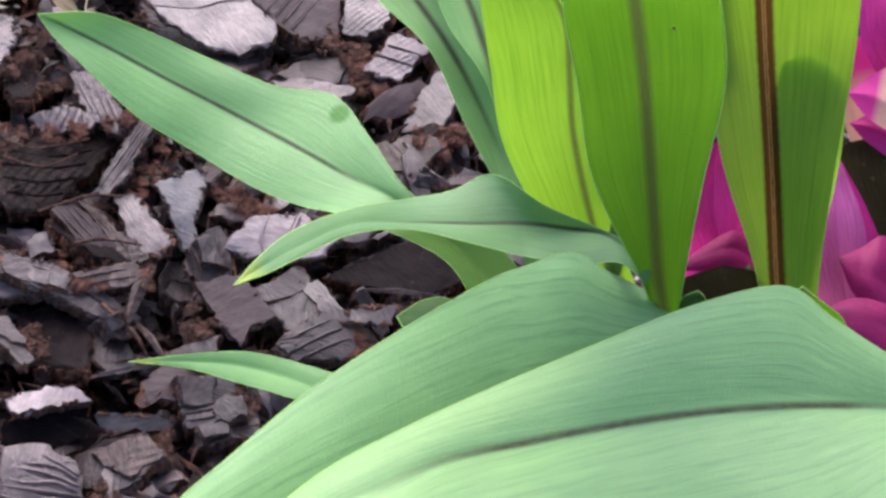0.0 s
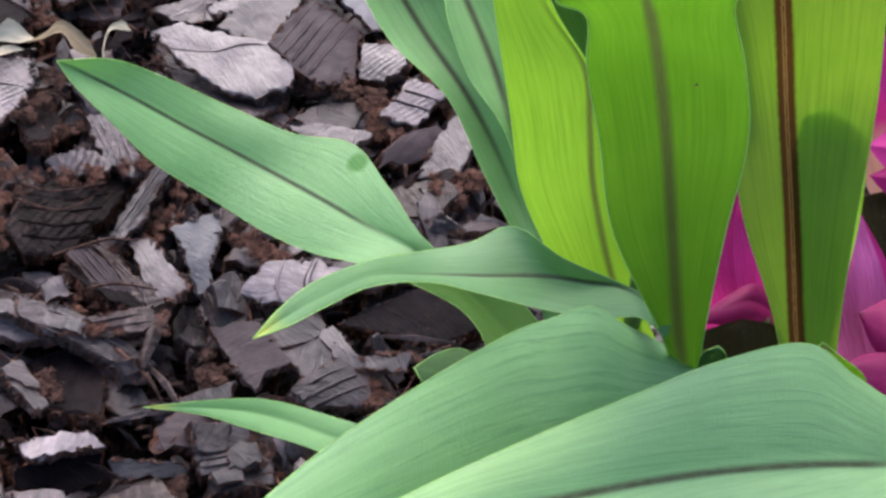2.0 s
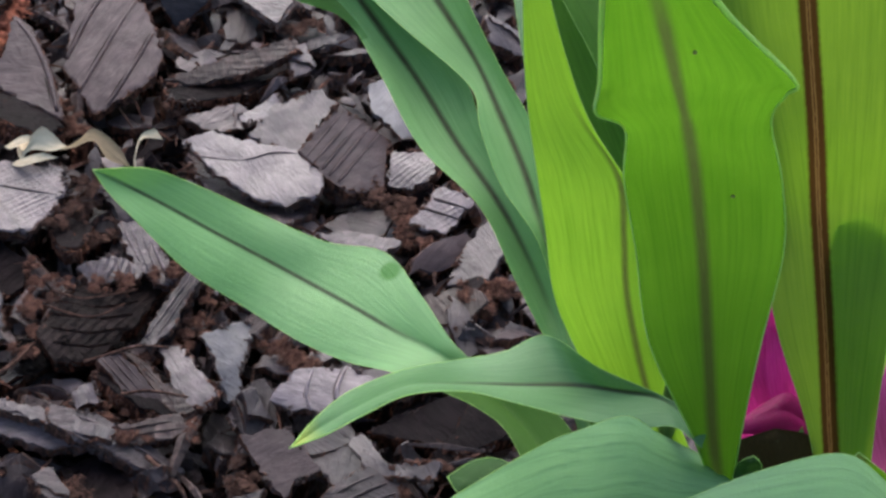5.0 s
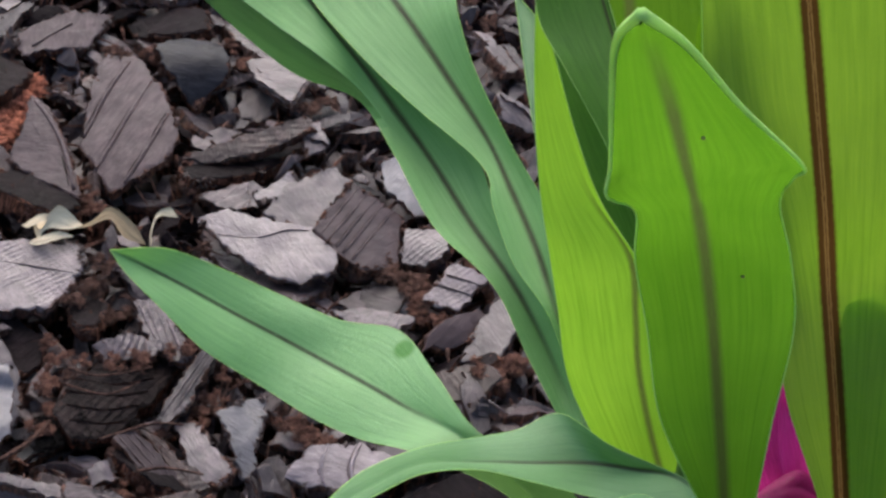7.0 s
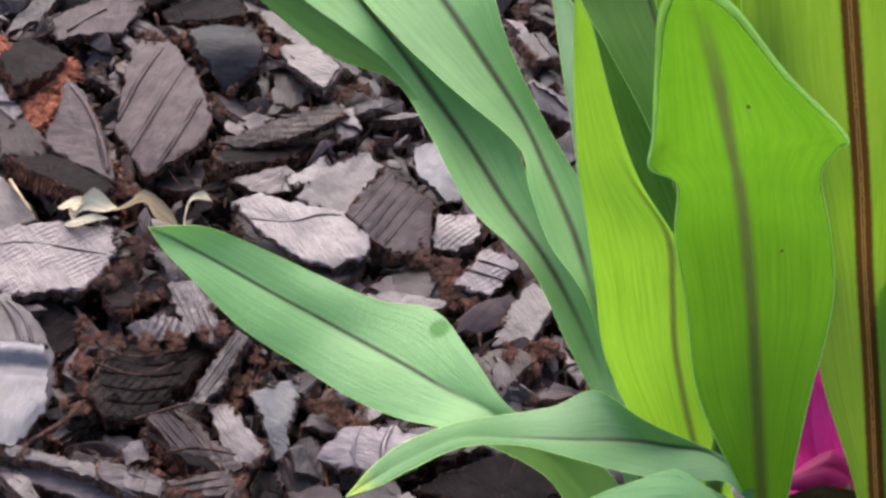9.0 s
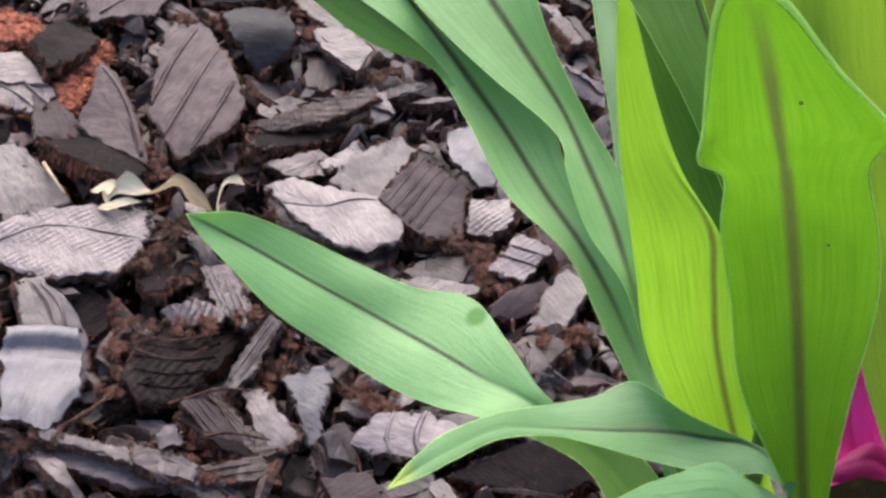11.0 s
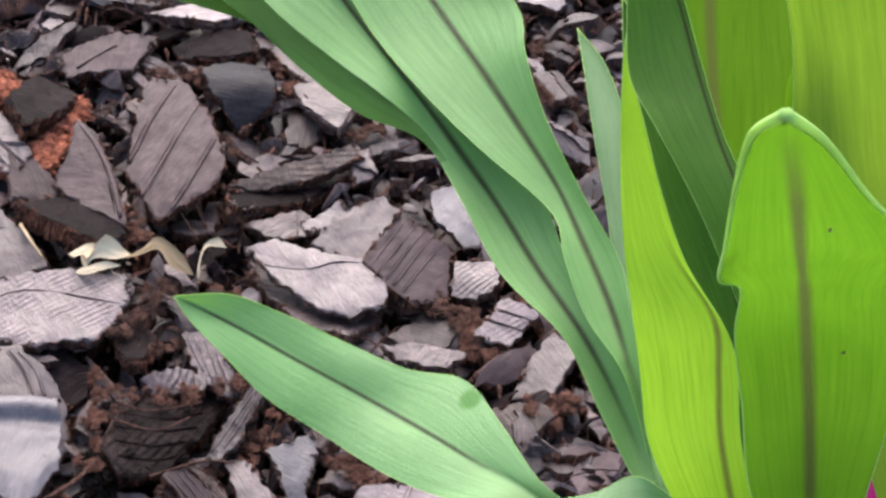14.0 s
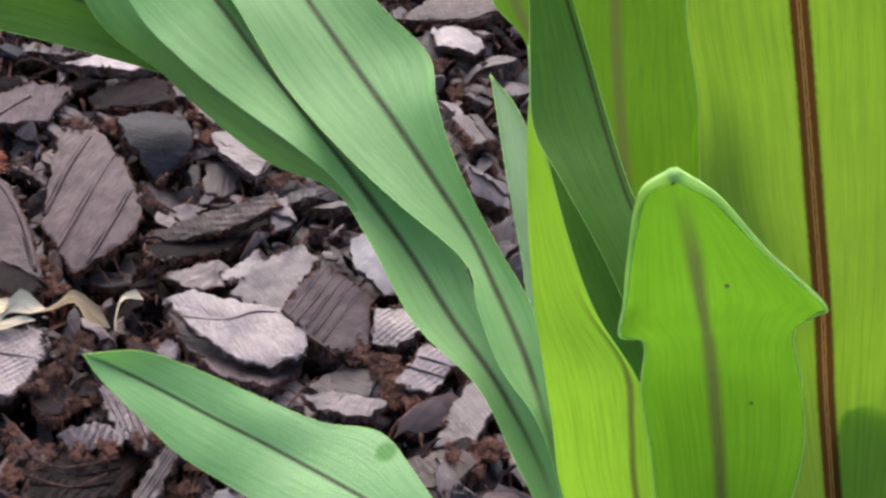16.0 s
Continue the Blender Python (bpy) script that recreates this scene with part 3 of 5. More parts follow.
HEAD = flower_head(0.238, -0.205, 0.150, 0.06)
flower_stalk(0.238, -0.205, 0.150)
blade("bract", [
    (234.3, -220.6, 153.5, 219.6, -221.7, 151.8, 246.6, -219.7, 155),
    (219.8, -227.6, 200.2, 201.3, -229.9, 197.2, 234, -213, 193.8),
    (212.5, -220.7, 219.3, 197.2, -222.8, 216.8, 227.5, -207.7, 211.6),
    (211, -208.6, 230.1, 201.8, -209.3, 229, 220.2, -201, 224)],
    (211.2, -199.1, 238.6),
    HEAD, PINK, bulge=3, rim=False)
blade("bract", [
    (240.8, -216.5, 184.4, 235.9, -209.6, 190.3, 243, -221.8, 179.7),
    (222.5, -235.6, 213.3, 222.4, -226.7, 214.6, 224.7, -241.3, 208.3),
    (209.6, -244.9, 217.8, 209.9, -238.4, 216.8, 211.7, -250.1, 213.3)],
    (196.1, -254, 215.7),
    HEAD, CRIMSON, bulge=1.5, rim=False)
blade("bract", [
    (225.1, -263.2, 188.8, 213.7, -264.1, 187.4, 236.6, -262.4, 190.1),
    (219.9, -257.9, 206.7, 204, -258.2, 205.6, 233.2, -255.1, 209.8),
    (215.6, -254.9, 215.8, 200, -256.8, 213.4, 229.9, -252.1, 219)],
    (215.6, -251.1, 219.2),
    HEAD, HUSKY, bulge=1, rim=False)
HEAD = flower_head(0.296, -0.226, 0.150, 0.06)
flower_stalk(0.296, -0.226, 0.150)
blade("bract", [
    (290.7, -237.4, 154.7, 271.3, -238.9, 152.5, 307.6, -236.2, 156.7),
    (273.3, -236, 195.4, 255.8, -237.3, 193.3, 288.9, -225.2, 185.7),
    (264.9, -218.7, 217.1, 251, -219.8, 215.4, 280.3, -207.5, 207.8),
    (262.9, -201.3, 225.8, 254.2, -202, 224.8, 271.1, -193.8, 219.5)],
    (262.4, -187.5, 231.3),
    HEAD, MAUVE, bulge=3, rim=False)
blade("bract", [
    (309.4, -227.7, 177.8, 305.1, -217.1, 187, 311.4, -238.4, 168.3),
    (283.9, -241.4, 211.2, 286.4, -220.6, 216.5, 285.7, -251.7, 202.1),
    (271.7, -242.1, 216.7, 275.2, -228, 216.1, 271.8, -249, 210.5)],
    (264, -238.9, 219.2),
    HEAD, CRIMSON, bulge=1.5, rim=False)
blade("bract", [
    (297.5, -228.6, 176.4, 287.9, -229.3, 175.3, 304.7, -228, 177.2),
    (281.7, -211.4, 201.6, 273.4, -212.1, 200.6, 289.9, -212.6, 201),
    (273.3, -197.7, 213.5, 268.5, -198, 212.9, 279.5, -199, 212.6)],
    (264.8, -183.9, 225.3),
    HEAD, PINK, bulge=1, rim=False)
blade("bract", [
    (312.6, -250.8, 184.2, 311.4, -243.8, 190.3, 314.5, -261.3, 174.9),
    (282.1, -264.1, 211, 283.6, -250.7, 209.6, 284.1, -275, 201.3),
    (263.5, -269.3, 218.8, 267.3, -257.5, 216.1, 265.3, -279.3, 210)],
    (249.2, -274.4, 220.3),
    HEAD, CRIMSON, bulge=1.5, rim=False)
# unseen bract added just behind the veined leaf to darken its right half
blade("bract", [
    (249, -264, 186, 244, -264, 185, 257, -267, 187),
    (244.5, -248.2, 221.2, 239.5, -248.8, 219.2, 252.5, -252.0, 221.2),
    (240.5, -227.2, 261.2, 228.5, -230.2, 254.2, 252, -235.2, 261.2),
    (236, -215.4, 280, 223, -216.2, 275, 251, -221.6, 280),
    (233.5, -208.6, 290.5, 223, -209.6, 286.2, 249, -214.6, 290),
    (233, -206.4, 296.5, 224.5, -207.4, 293.4, 245.5, -211, 295.5)],
    (232.6, -205.2, 299.4),
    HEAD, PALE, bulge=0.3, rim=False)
HEAD = flower_head(0.318, -0.115, 0.180, 0.06)
flower_stalk(0.318, -0.115, 0.180)
blade("bract", [
    (318.7, -114.7, 198.6, 305.8, -115.6, 197.1, 330.8, -109.9, 203.5),
    (302.6, -113.1, 226, 285.7, -118.2, 220.6, 325.2, -92.7, 218.5),
    (296.4, -104, 240.5, 277.7, -111.1, 233.2, 318.8, -83.3, 233.2),
    (295, -85.1, 250.6, 279.4, -90.1, 245.4, 310.3, -76.2, 245.9)],
    (294.6, -71.7, 255.9),
    HEAD, PINK, bulge=3, rim=False)
blade("bract", [
    (323, -133.1, 195.8, 322.2, -142.8, 187.1, 323.5, -121.5, 206.1),
    (294.4, -147.2, 222, 293.5, -155.6, 214.4, 297.2, -126.6, 227.1),
    (281.5, -148, 227.3, 280.7, -154.6, 221.4, 283.4, -136.8, 230.7)],
    (271.6, -147.8, 227),
    HEAD, BLUSH, bulge=0.5, rim=False)
blade("bract", [
    (328.3, -145.9, 191.4, 326.8, -151.7, 186.1, 329.5, -138.1, 198.4),
    (300.1, -149.9, 206.4, 300.2, -157.5, 199.7, 303.9, -135, 206.6),
    (285.8, -150.8, 211.7, 285.5, -155.9, 207.1, 288.2, -142.3, 212.6)],
    (276.5, -150.2, 211.7),
    HEAD, PINK, bulge=0.8, rim=False)
blade("bract", [
    (328.8, -194.4, 141.4, 318.7, -195.2, 140.2, 339, -193.7, 142.6),
    (310.1, -180.7, 172.8, 293.9, -181.9, 170.9, 325.1, -179.6, 174.5),
    (298, -166.1, 191.9, 280.6, -167.4, 189.9, 315.3, -164.8, 193.9),
    (293.5, -155.1, 201.5, 275.4, -155, 200.7, 311.2, -155.7, 201.9)],
    (292.5, -149.6, 206.4),
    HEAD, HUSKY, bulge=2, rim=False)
blade("bract", [
    (321.5, -108, 147, 305.6, -112, 148, 336.1, -104, 145.7),
    (306.1, -108, 171.1, 289.5, -114, 170.9, 322.6, -104, 171.8),
    (295.5, -104, 194.9, 281.2, -110, 194.3, 312.3, -100, 197.9),
    (291.4, -98, 213.5, 280.1, -102, 212.3, 304, -96, 217.6)],
    (291, -92, 228.9),
    HEAD, BLUSH, bulge=2, rim=False)
blade("bract", [
    (231.1, -252, 196.6, 227.2, -253, 197, 235, -251, 196.2),
    (228.7, -250, 207.1, 224, -252, 207.1, 231.5, -248, 205.4),
    (227.9, -247, 212.7, 224.9, -249, 211.6, 230.1, -246, 210.6)],
    (227.7, -245, 216),
    HEAD, ARCHED, bulge=0.6, rim=False)
part("stem_base", tube([Vector((0.19, -0.26, -0.03)), Vector((0.192, -0.261, 0.05)), Vector((0.195, -0.262, 0.13))], [0.022, 0.019, 0.014], 12), STALK, plant, "thick leaf-sheath base of the plant")


# two small brown specks on the hooded leaf
for speck in ((0.1603, -0.3085, 0.3886), (0.1258, -0.3785, 0.4960)):
    bm = bmesh.new()
    bmesh.ops.create_icosphere(bm, subdivisions=2, radius=0.0006)
    part("speck", bm, RIB_BROWN, hooded, "tiny brown speck").location = speck

# ---- bark mulch ----
def bark_material(name, dark, light, rough, ridges=0.0, ridge_scale=120.0, angle=0.0, edge=(0.075, 0.032, 0.020), pits=1.0, gloss=0.45):
    """A piece of bark: grain or ridges on its face, torn red-brown fibre at its broken edges."""
    m = Nodes(name)
    tex = m.add("ShaderNodeTexCoord")
    info = m.add("ShaderNodeObjectInfo")
    shift = m.add("ShaderNodeCombineXYZ", {0: m.math("MULTIPLY", info.outputs["Random"], 7.0), 1: m.math("MULTIPLY", info.outputs["Random"], 3.0)})
    place = m.add("ShaderNodeVectorMath", {0: tex.outputs["Object"], 1: shift.outputs[0]}).outputs[0]
    turn = m.add("ShaderNodeCombineXYZ", {2: m.math("MULTIPLY_ADD", info.outputs["Random"], 0.0 if ridges else 6.28, angle)}).outputs[0]
    turned = m.add("ShaderNodeMapping", {"Vector": place, "Rotation": turn}).outputs["Vector"]
    grain = m.noise(m.stretch(turned, (130, 620, 300)), 1.0, 4.0, 0.6)
    blot = m.noise(place, 70.0, 5.0, 0.6)
    fine = m.noise(place, 900.0, 3.0, 0.6)
    tone = m.math("ADD", m.math("MULTIPLY", grain, 0.28), m.math("MULTIPLY", blot, 0.72))
    colour = m.ramp(tone, [(0.30, dark), (0.62, light)])
    own = m.add("ShaderNodeMapRange", {"Value": info.outputs["Random"], 3: 0.72, 4: 1.5}).outputs[0]
    colour = m.mix(1.0, colour, m.add("ShaderNodeCombineColor", {0: own, 1: own, 2: own}).outputs[0], "MULTIPLY")
    lumps = m.noise(place, 28.0, 2.0, 0.5)
    flake = m.noise(m.stretch(turned, (60, 260, 160)), 1.0, 5.0, 0.65, 0.8)
    split = m.ramp(flake, [(0.42, (0, 0, 0)), (0.56, (1, 1, 1))])
    colour = m.mix(m.math("MULTIPLY", m.math("SUBTRACT", 1.0, split), 0.5), colour, dark)
    height = m.math("ADD", m.math("MULTIPLY", lumps, 2.5), m.math("MULTIPLY", flake, 1.0 * pits))
    height = m.math("ADD", height, m.math("MULTIPLY", grain, 0.35))
    height = m.math("ADD", height, m.math("ADD", m.math("MULTIPLY", blot, 1.1 * pits), m.math("MULTIPLY", fine, 0.15)))
    if ridges:
        wave = m.add("ShaderNodeTexWave", {"Vector": turned, "Scale": ridge_scale, "Distortion": 2.0, "Detail": 3.0, "Detail Scale": 1.2}).outputs["Fac"]
        wave = m.math("MULTIPLY", wave, m.ramp(m.noise(place, 55.0, 3.0), [(0.38, (0, 0, 0)), (0.66, (1, 1, 1))]))
        height = m.math("ADD", height, m.math("MULTIPLY", wave, ridges))
        colour = m.mix(m.math("MULTIPLY", m.math("SUBTRACT", 1.0, wave), 0.2), colour, dark)
    worn = m.ramp(m.noise(m.stretch(turned, (90, 190, 150)), 1.0, 6.0, 0.75), [(0.56, (0, 0, 0)), (0.68, (1, 1, 1))])
    colour = m.mix(m.math("MULTIPLY", worn, 0.34 * pits), colour, tuple(min(0.5, c * 2.1 + 0.003) for c in light))
    side = m.add("ShaderNodeSeparateXYZ", {0: tex.outputs["Normal"]}).outputs[2]
    torn = m.add("ShaderNodeMapRange", {"Value": m.math("ADD", m.math("ABSOLUTE", side), m.math("MULTIPLY", m.math("SUBTRACT", blot, 0.5), 1.6)), 1: 0.20, 2: 0.42, 3: 1.0, 4: 0.0}).outputs[0]
    border = m.add("ShaderNodeAttribute")
    border.attribute_name = "border"
    ragged = m.add("ShaderNodeMath", {0: m.noise(place, 45.0, 2.0, 0.5), 1: 0.6, 2: m.math("MULTIPLY", m.noise(place, 220.0, 4.0, 0.7), 0.4)}, operation="MULTIPLY_ADD").outputs[0]
    frayed = m.add("ShaderNodeMapRange", {"Value": m.math("ADD", border.outputs["Fac"], m.math("MULTIPLY", ragged, 2.0)), 1: 1.98, 2: 2.08}).outputs[0]
    torn = m.math("MAXIMUM", torn, m.math("MULTIPLY", frayed, 0.85))
    height = m.math("SUBTRACT", height, m.math("MULTIPLY", frayed, 0.9))
    fibre = m.ramp(m.noise(m.stretch(place, (500, 500, 120)), 1.0, 3.0), [(0.35, (0.012, 0.006, 0.005)), (0.52, edge), (0.72, (edge[0] * 2.6, edge[1] * 2.6, edge[2] * 2.6))])
    colour = m.mix(torn, colour, fibre)
    m.set(Base_Color=colour, Roughness=m.math("ADD", m.math("ADD", rough - 0.34, m.math("MULTIPLY", blot, 0.52)), m.math("MULTIPLY", torn, 0.3)), Normal=m.bump(height, 0.75, 0.002), Specular_IOR_Level=gloss)
    return m.material


MID = bark_material("bark_mid", (0.0115, 0.0080, 0.0086), (0.0600, 0.0425, 0.0455), 0.50, gloss=0.3)
# dark bark, taken down to near-black so crevices look deeply shaded
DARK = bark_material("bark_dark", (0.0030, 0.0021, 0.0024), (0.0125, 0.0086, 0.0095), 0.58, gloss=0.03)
LIGHT = bark_material("bark_light", (0.028, 0.0200, 0.0210), (0.105, 0.0760, 0.0790), 0.48, gloss=0.42)
PALEC = bark_material("bark_pale", (0.060, 0.0455, 0.0505), (0.175, 0.1350, 0.1480), 0.44, pits=0.5, gloss=0.42)
SMOOTH = bark_material("bark_smooth", (0.035, 0.0265, 0.0285), (0.100, 0.0755, 0.0815), 0.46, ridges=0.12, ridge_scale=30, angle=0.9, pits=0.4, gloss=0.3)
SHELL = bark_material("bark_grey_shell", (0.0075, 0.0073, 0.0095), (0.0190, 0.0186, 0.0235), 0.42, pits=0.1, gloss=0.06)
CHARRED = bark_material("bark_charred", (0.0020, 0.0014, 0.0014), (0.0190, 0.0135, 0.0130), 0.6, ridges=0.8, ridge_scale=70, angle=0.4, gloss=0.03)
RIBBED = bark_material("bark_ribbed", (0.0265, 0.0190, 0.0205), (0.0620, 0.0445, 0.0470), 0.52, pits=0.4, gloss=0.08)
BLUE = bark_material("bark_blue_grey", (0.060, 0.054, 0.062), (0.125, 0.113, 0.128), 0.44, pits=0.25, gloss=0.35)
LINED = bark_material("bark_lined", (0.045, 0.0340, 0.0365), (0.148, 0.1120, 0.1195), 0.48, ridges=0.22, ridge_scale=95, angle=0.75, pits=0.35, gloss=0.42)
RIBFINE = bark_material("bark_fine_ribbed", (0.032, 0.0240, 0.0255), (0.145, 0.1080, 0.1140), 0.48, ridges=0.5, ridge_scale=80, angle=0.15, pits=0.5, gloss=0.3)
STICK = bark_material("bark_stick", (0.014, 0.0095, 0.0085), (0.080, 0.0540, 0.0500), 0.55, ridges=0.25, ridge_scale=70, angle=1.3, gloss=0.2)


def fibre_material(name, dark, light):
    m = Nodes(name)
    place = m.add("ShaderNodeTexCoord").outputs["Object"]
    n = m.noise(place, 260.0, 6.0, 0.7)
    m.set(Base_Color=m.ramp(n, [(0.36, dark), (0.66, light)]), Roughness=0.9, Specular_IOR_Level=0.04, Normal=m.bump(n, 1.0, 0.003))
    return m.material


ORANGE = fibre_material("fibre_orange", (0.075, 0.026, 0.017), (0.420, 0.150, 0.094))
COIR = fibre_material("fibre_brown", (0.022, 0.012, 0.010), (0.130, 0.072, 0.056))
RUSTY = fibre_material("fibre_rusty", (0.032, 0.015, 0.012), (0.170, 0.086, 0.064))
TWIG = plain_material("twig", (0.25, 0.17, 0.09), (0.45, 0.33, 0.2), 0.7)
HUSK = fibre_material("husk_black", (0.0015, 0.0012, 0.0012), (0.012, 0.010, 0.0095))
MULCH = "bark mulch pieces"
chip_count = [0]
laid = []


def chip_rings(outline, thick, dome, seed, coarse=False, bend=None):
    """Vertices and faces of one flat broken piece: torn outline, chamfered uneven top, rough sides."""
    r = random.Random(seed)
    pts = [Vector((x, y, 0)) for x, y in outline]
    ring = []
    for a, b in zip(pts, pts[1:] + pts[:1]):
        steps = 2 if coarse else max(2, min(12, int((b - a).length / 3.2)))
        side = Vector((b.y - a.y, a.x - b.x, 0)).normalized()
        for k in range(steps):
            jag = 0 if k == 0 else r.uniform(-1.0, 0.8) + 2.2 * noise.noise(Vector((seed * 3.1 + k * 0.45, len(ring) * 0.3, 0)))
            ring.append(a.lerp(b, k / steps) + side * jag)
    n = len(ring)
    verts, rings = [], []
    wide = max(p.length for p in pts)
    off = Vector((seed * 1.7, seed * 0.9, 0))
    for scale, z, jag in ((0.88, -thick, 1.2), (1.0, -0.7, 0.35), (0.96, 0, 0.2)) if coarse else ((0.88, -thick, 1.2), (1.0, -thick * 0.5, 1.5), (1.0, -0.7, 0.35), (0.96, 0, 0.2), (0.62, 0, 0), (0.3, 0, 0)):
        row = []
        for p in ring:
            q = p * scale
            lift = dome * (1 - (q.length / wide) ** 2) + 1.0 * noise.noise((q + off) * 0.05) + 0.35 * noise.noise((q + off) * 0.2)
            if bend:
                lift += bend[1] * (0.4 - ((q.x * math.cos(radians(bend[0])) + q.y * math.sin(radians(bend[0]))) / wide) ** 2)
            row.append(len(verts))
            verts.append((q.x + r.uniform(-jag, jag), q.y + r.uniform(-jag, jag), z + lift + r.uniform(-jag, jag)))
        rings.append(row)
    faces = []
    for low, top in zip(rings, rings[1:]):
        faces += [(low[k], low[(k + 1) % n], top[(k + 1) % n], top[k]) for k in range(n)]
    verts.append((0, 0, (0.4 * bend[1] if bend else 0) + dome + 1.0 * noise.noise(off * 0.05)))
    faces += [(rings[-1][k], rings[-1][(k + 1) % n], len(verts) - 1) for k in range(n)]
    faces.append(tuple(rings[0][::-1]))
    border = [1.0] * (2 * n) + [0.8] * n + [0.0] if coarse else [1.0] * (3 * n) + [0.8] * n + [0.0] * (2 * n + 1)
    return [tuple(c * MM for c in v) for v in verts], faces, border


def mesh_of(name, verts, faces, border, material, angle=22):
    me = bpy.data.meshes.new(name)
    me.from_pydata(verts, [], faces)
    me.materials.append(material)
    me.update()
    for p in me.polygons:
        p.use_smooth = True
    if border:
        me.attributes.new("border", "FLOAT", "POINT").data.foreach_set("value", border)
    me.set_sharp_from_angle(angle=radians(angle))
    return me


TONES = {"bark_mid": "grey-brown", "bark_dark": "near-black", "bark_light": "light grey-brown", "bark_pale": "pale grey", "bark_smooth": "smooth grey",
         "bark_grey_shell": "shiny blue-grey curved", "bark_blue_grey": "smooth blue-grey", "bark_ribbed": "dull grey-brown", "bark_lined": "finely lined grey", "bark_fine_ribbed": "pale ribbed", "bark_charred": "charred black fibrous", "bark_stick": "long reddish-brown"}


def half_of(outline, angle, shift):
    """The part of an outline on one side of a straight split."""
    nx, ny = math.cos(angle), math.sin(angle)
    out = []
    for (x0, y0), (x1, y1) in zip(outline, outline[1:] + outline[:1]):
        d0, d1 = x0 * nx + y0 * ny - shift, x1 * nx + y1 * ny - shift
        if d0 > 0:
            out.append((x0, y0))
        if d0 * d1 < 0:
            q = d0 / (d0 - d1)
            out.append((x0 + (x1 - x0) * q, y0 + (y1 - y0) * q))
    return out


def split_layer(outline, dome, seed):
    """A thinner layer of bark left standing on one half of a piece, broken off along a straight split."""
    r = random.Random(seed * 13)
    wide = max(math.hypot(x, y) for x, y in outline)
    kept = half_of([(x * 0.95, y * 0.95) for x, y in outline], r.uniform(0, 6.28), wide * r.uniform(-0.25, 0.3))
    if len(kept) < 3:
        return None
    cx, cy = sum(x for x, y in kept) / len(kept), sum(y for x, y in kept) / len(kept)
    verts, faces, border = chip_rings([(x - cx, y - cy) for x, y in kept], 4.0, dome * 0.7, seed + 500)
    up = r.uniform(1.2, 3.2)
    return [(x + cx * MM, y + cy * MM, z + up * MM) for x, y, z in verts], faces, border


def fringe(outline, thick, parent):
    """Crumbs and short fibres hanging on along the torn stretches of a piece's edge."""
    r = random.Random(chip_count[0] * 7)
    verts, faces = [], []
    phase = r.uniform(0, 50)
    for k, (a, b) in enumerate(zip(outline, outline[1:] + outline[:1])):
        a, b = Vector((*a, 0)), Vector((*b, 0))
        for j in range(int((b - a).length * 4.0)):
            q = r.random()
            if noise.noise(Vector((phase + k * 2.3 + q * (b - a).length * 0.07, 0, 0))) < 0.1:
                continue
            p = a.lerp(b, q) * r.gauss(0.98, 0.025) + Vector((0, 0, r.uniform(-thick * 0.6, 0.9)))
            run = Vector((r.gauss(0, 1), r.gauss(0, 1), r.gauss(0, 0.7))).normalized() * r.uniform(0.6, 2.8)
            s = run.orthogonal().normalized() * r.uniform(0.3, 1.2)
            u = run.normalized().cross(s) * r.uniform(0.5, 1.0)
            base = len(verts)
            for end, wide in ((p - run, 0.6), (p + s * r.uniform(-0.5, 0.5), 1.0), (p + run, 0.4)):
                verts += [tuple((end + d * wide) * MM) for d in (s, u, -s, -u)]
            for row in (0, 4):
                faces += [(base + row + i, base + row + (i + 1) % 4, base + row + 4 + (i + 1) % 4, base + row + 4 + i) for i in range(4)]
            faces += [(base + 3, base + 2, base + 1, base), (base + 8, base + 9, base + 10, base + 11)]
    if faces:
        ob = new("torn_fibre", mesh_of("torn_fibre", verts, faces, None, r.choice([RUSTY, COIR, COIR, STICK])))
        ob.parent = parent
        tagged(ob, "crumbly reddish torn edge", kind="stuff")


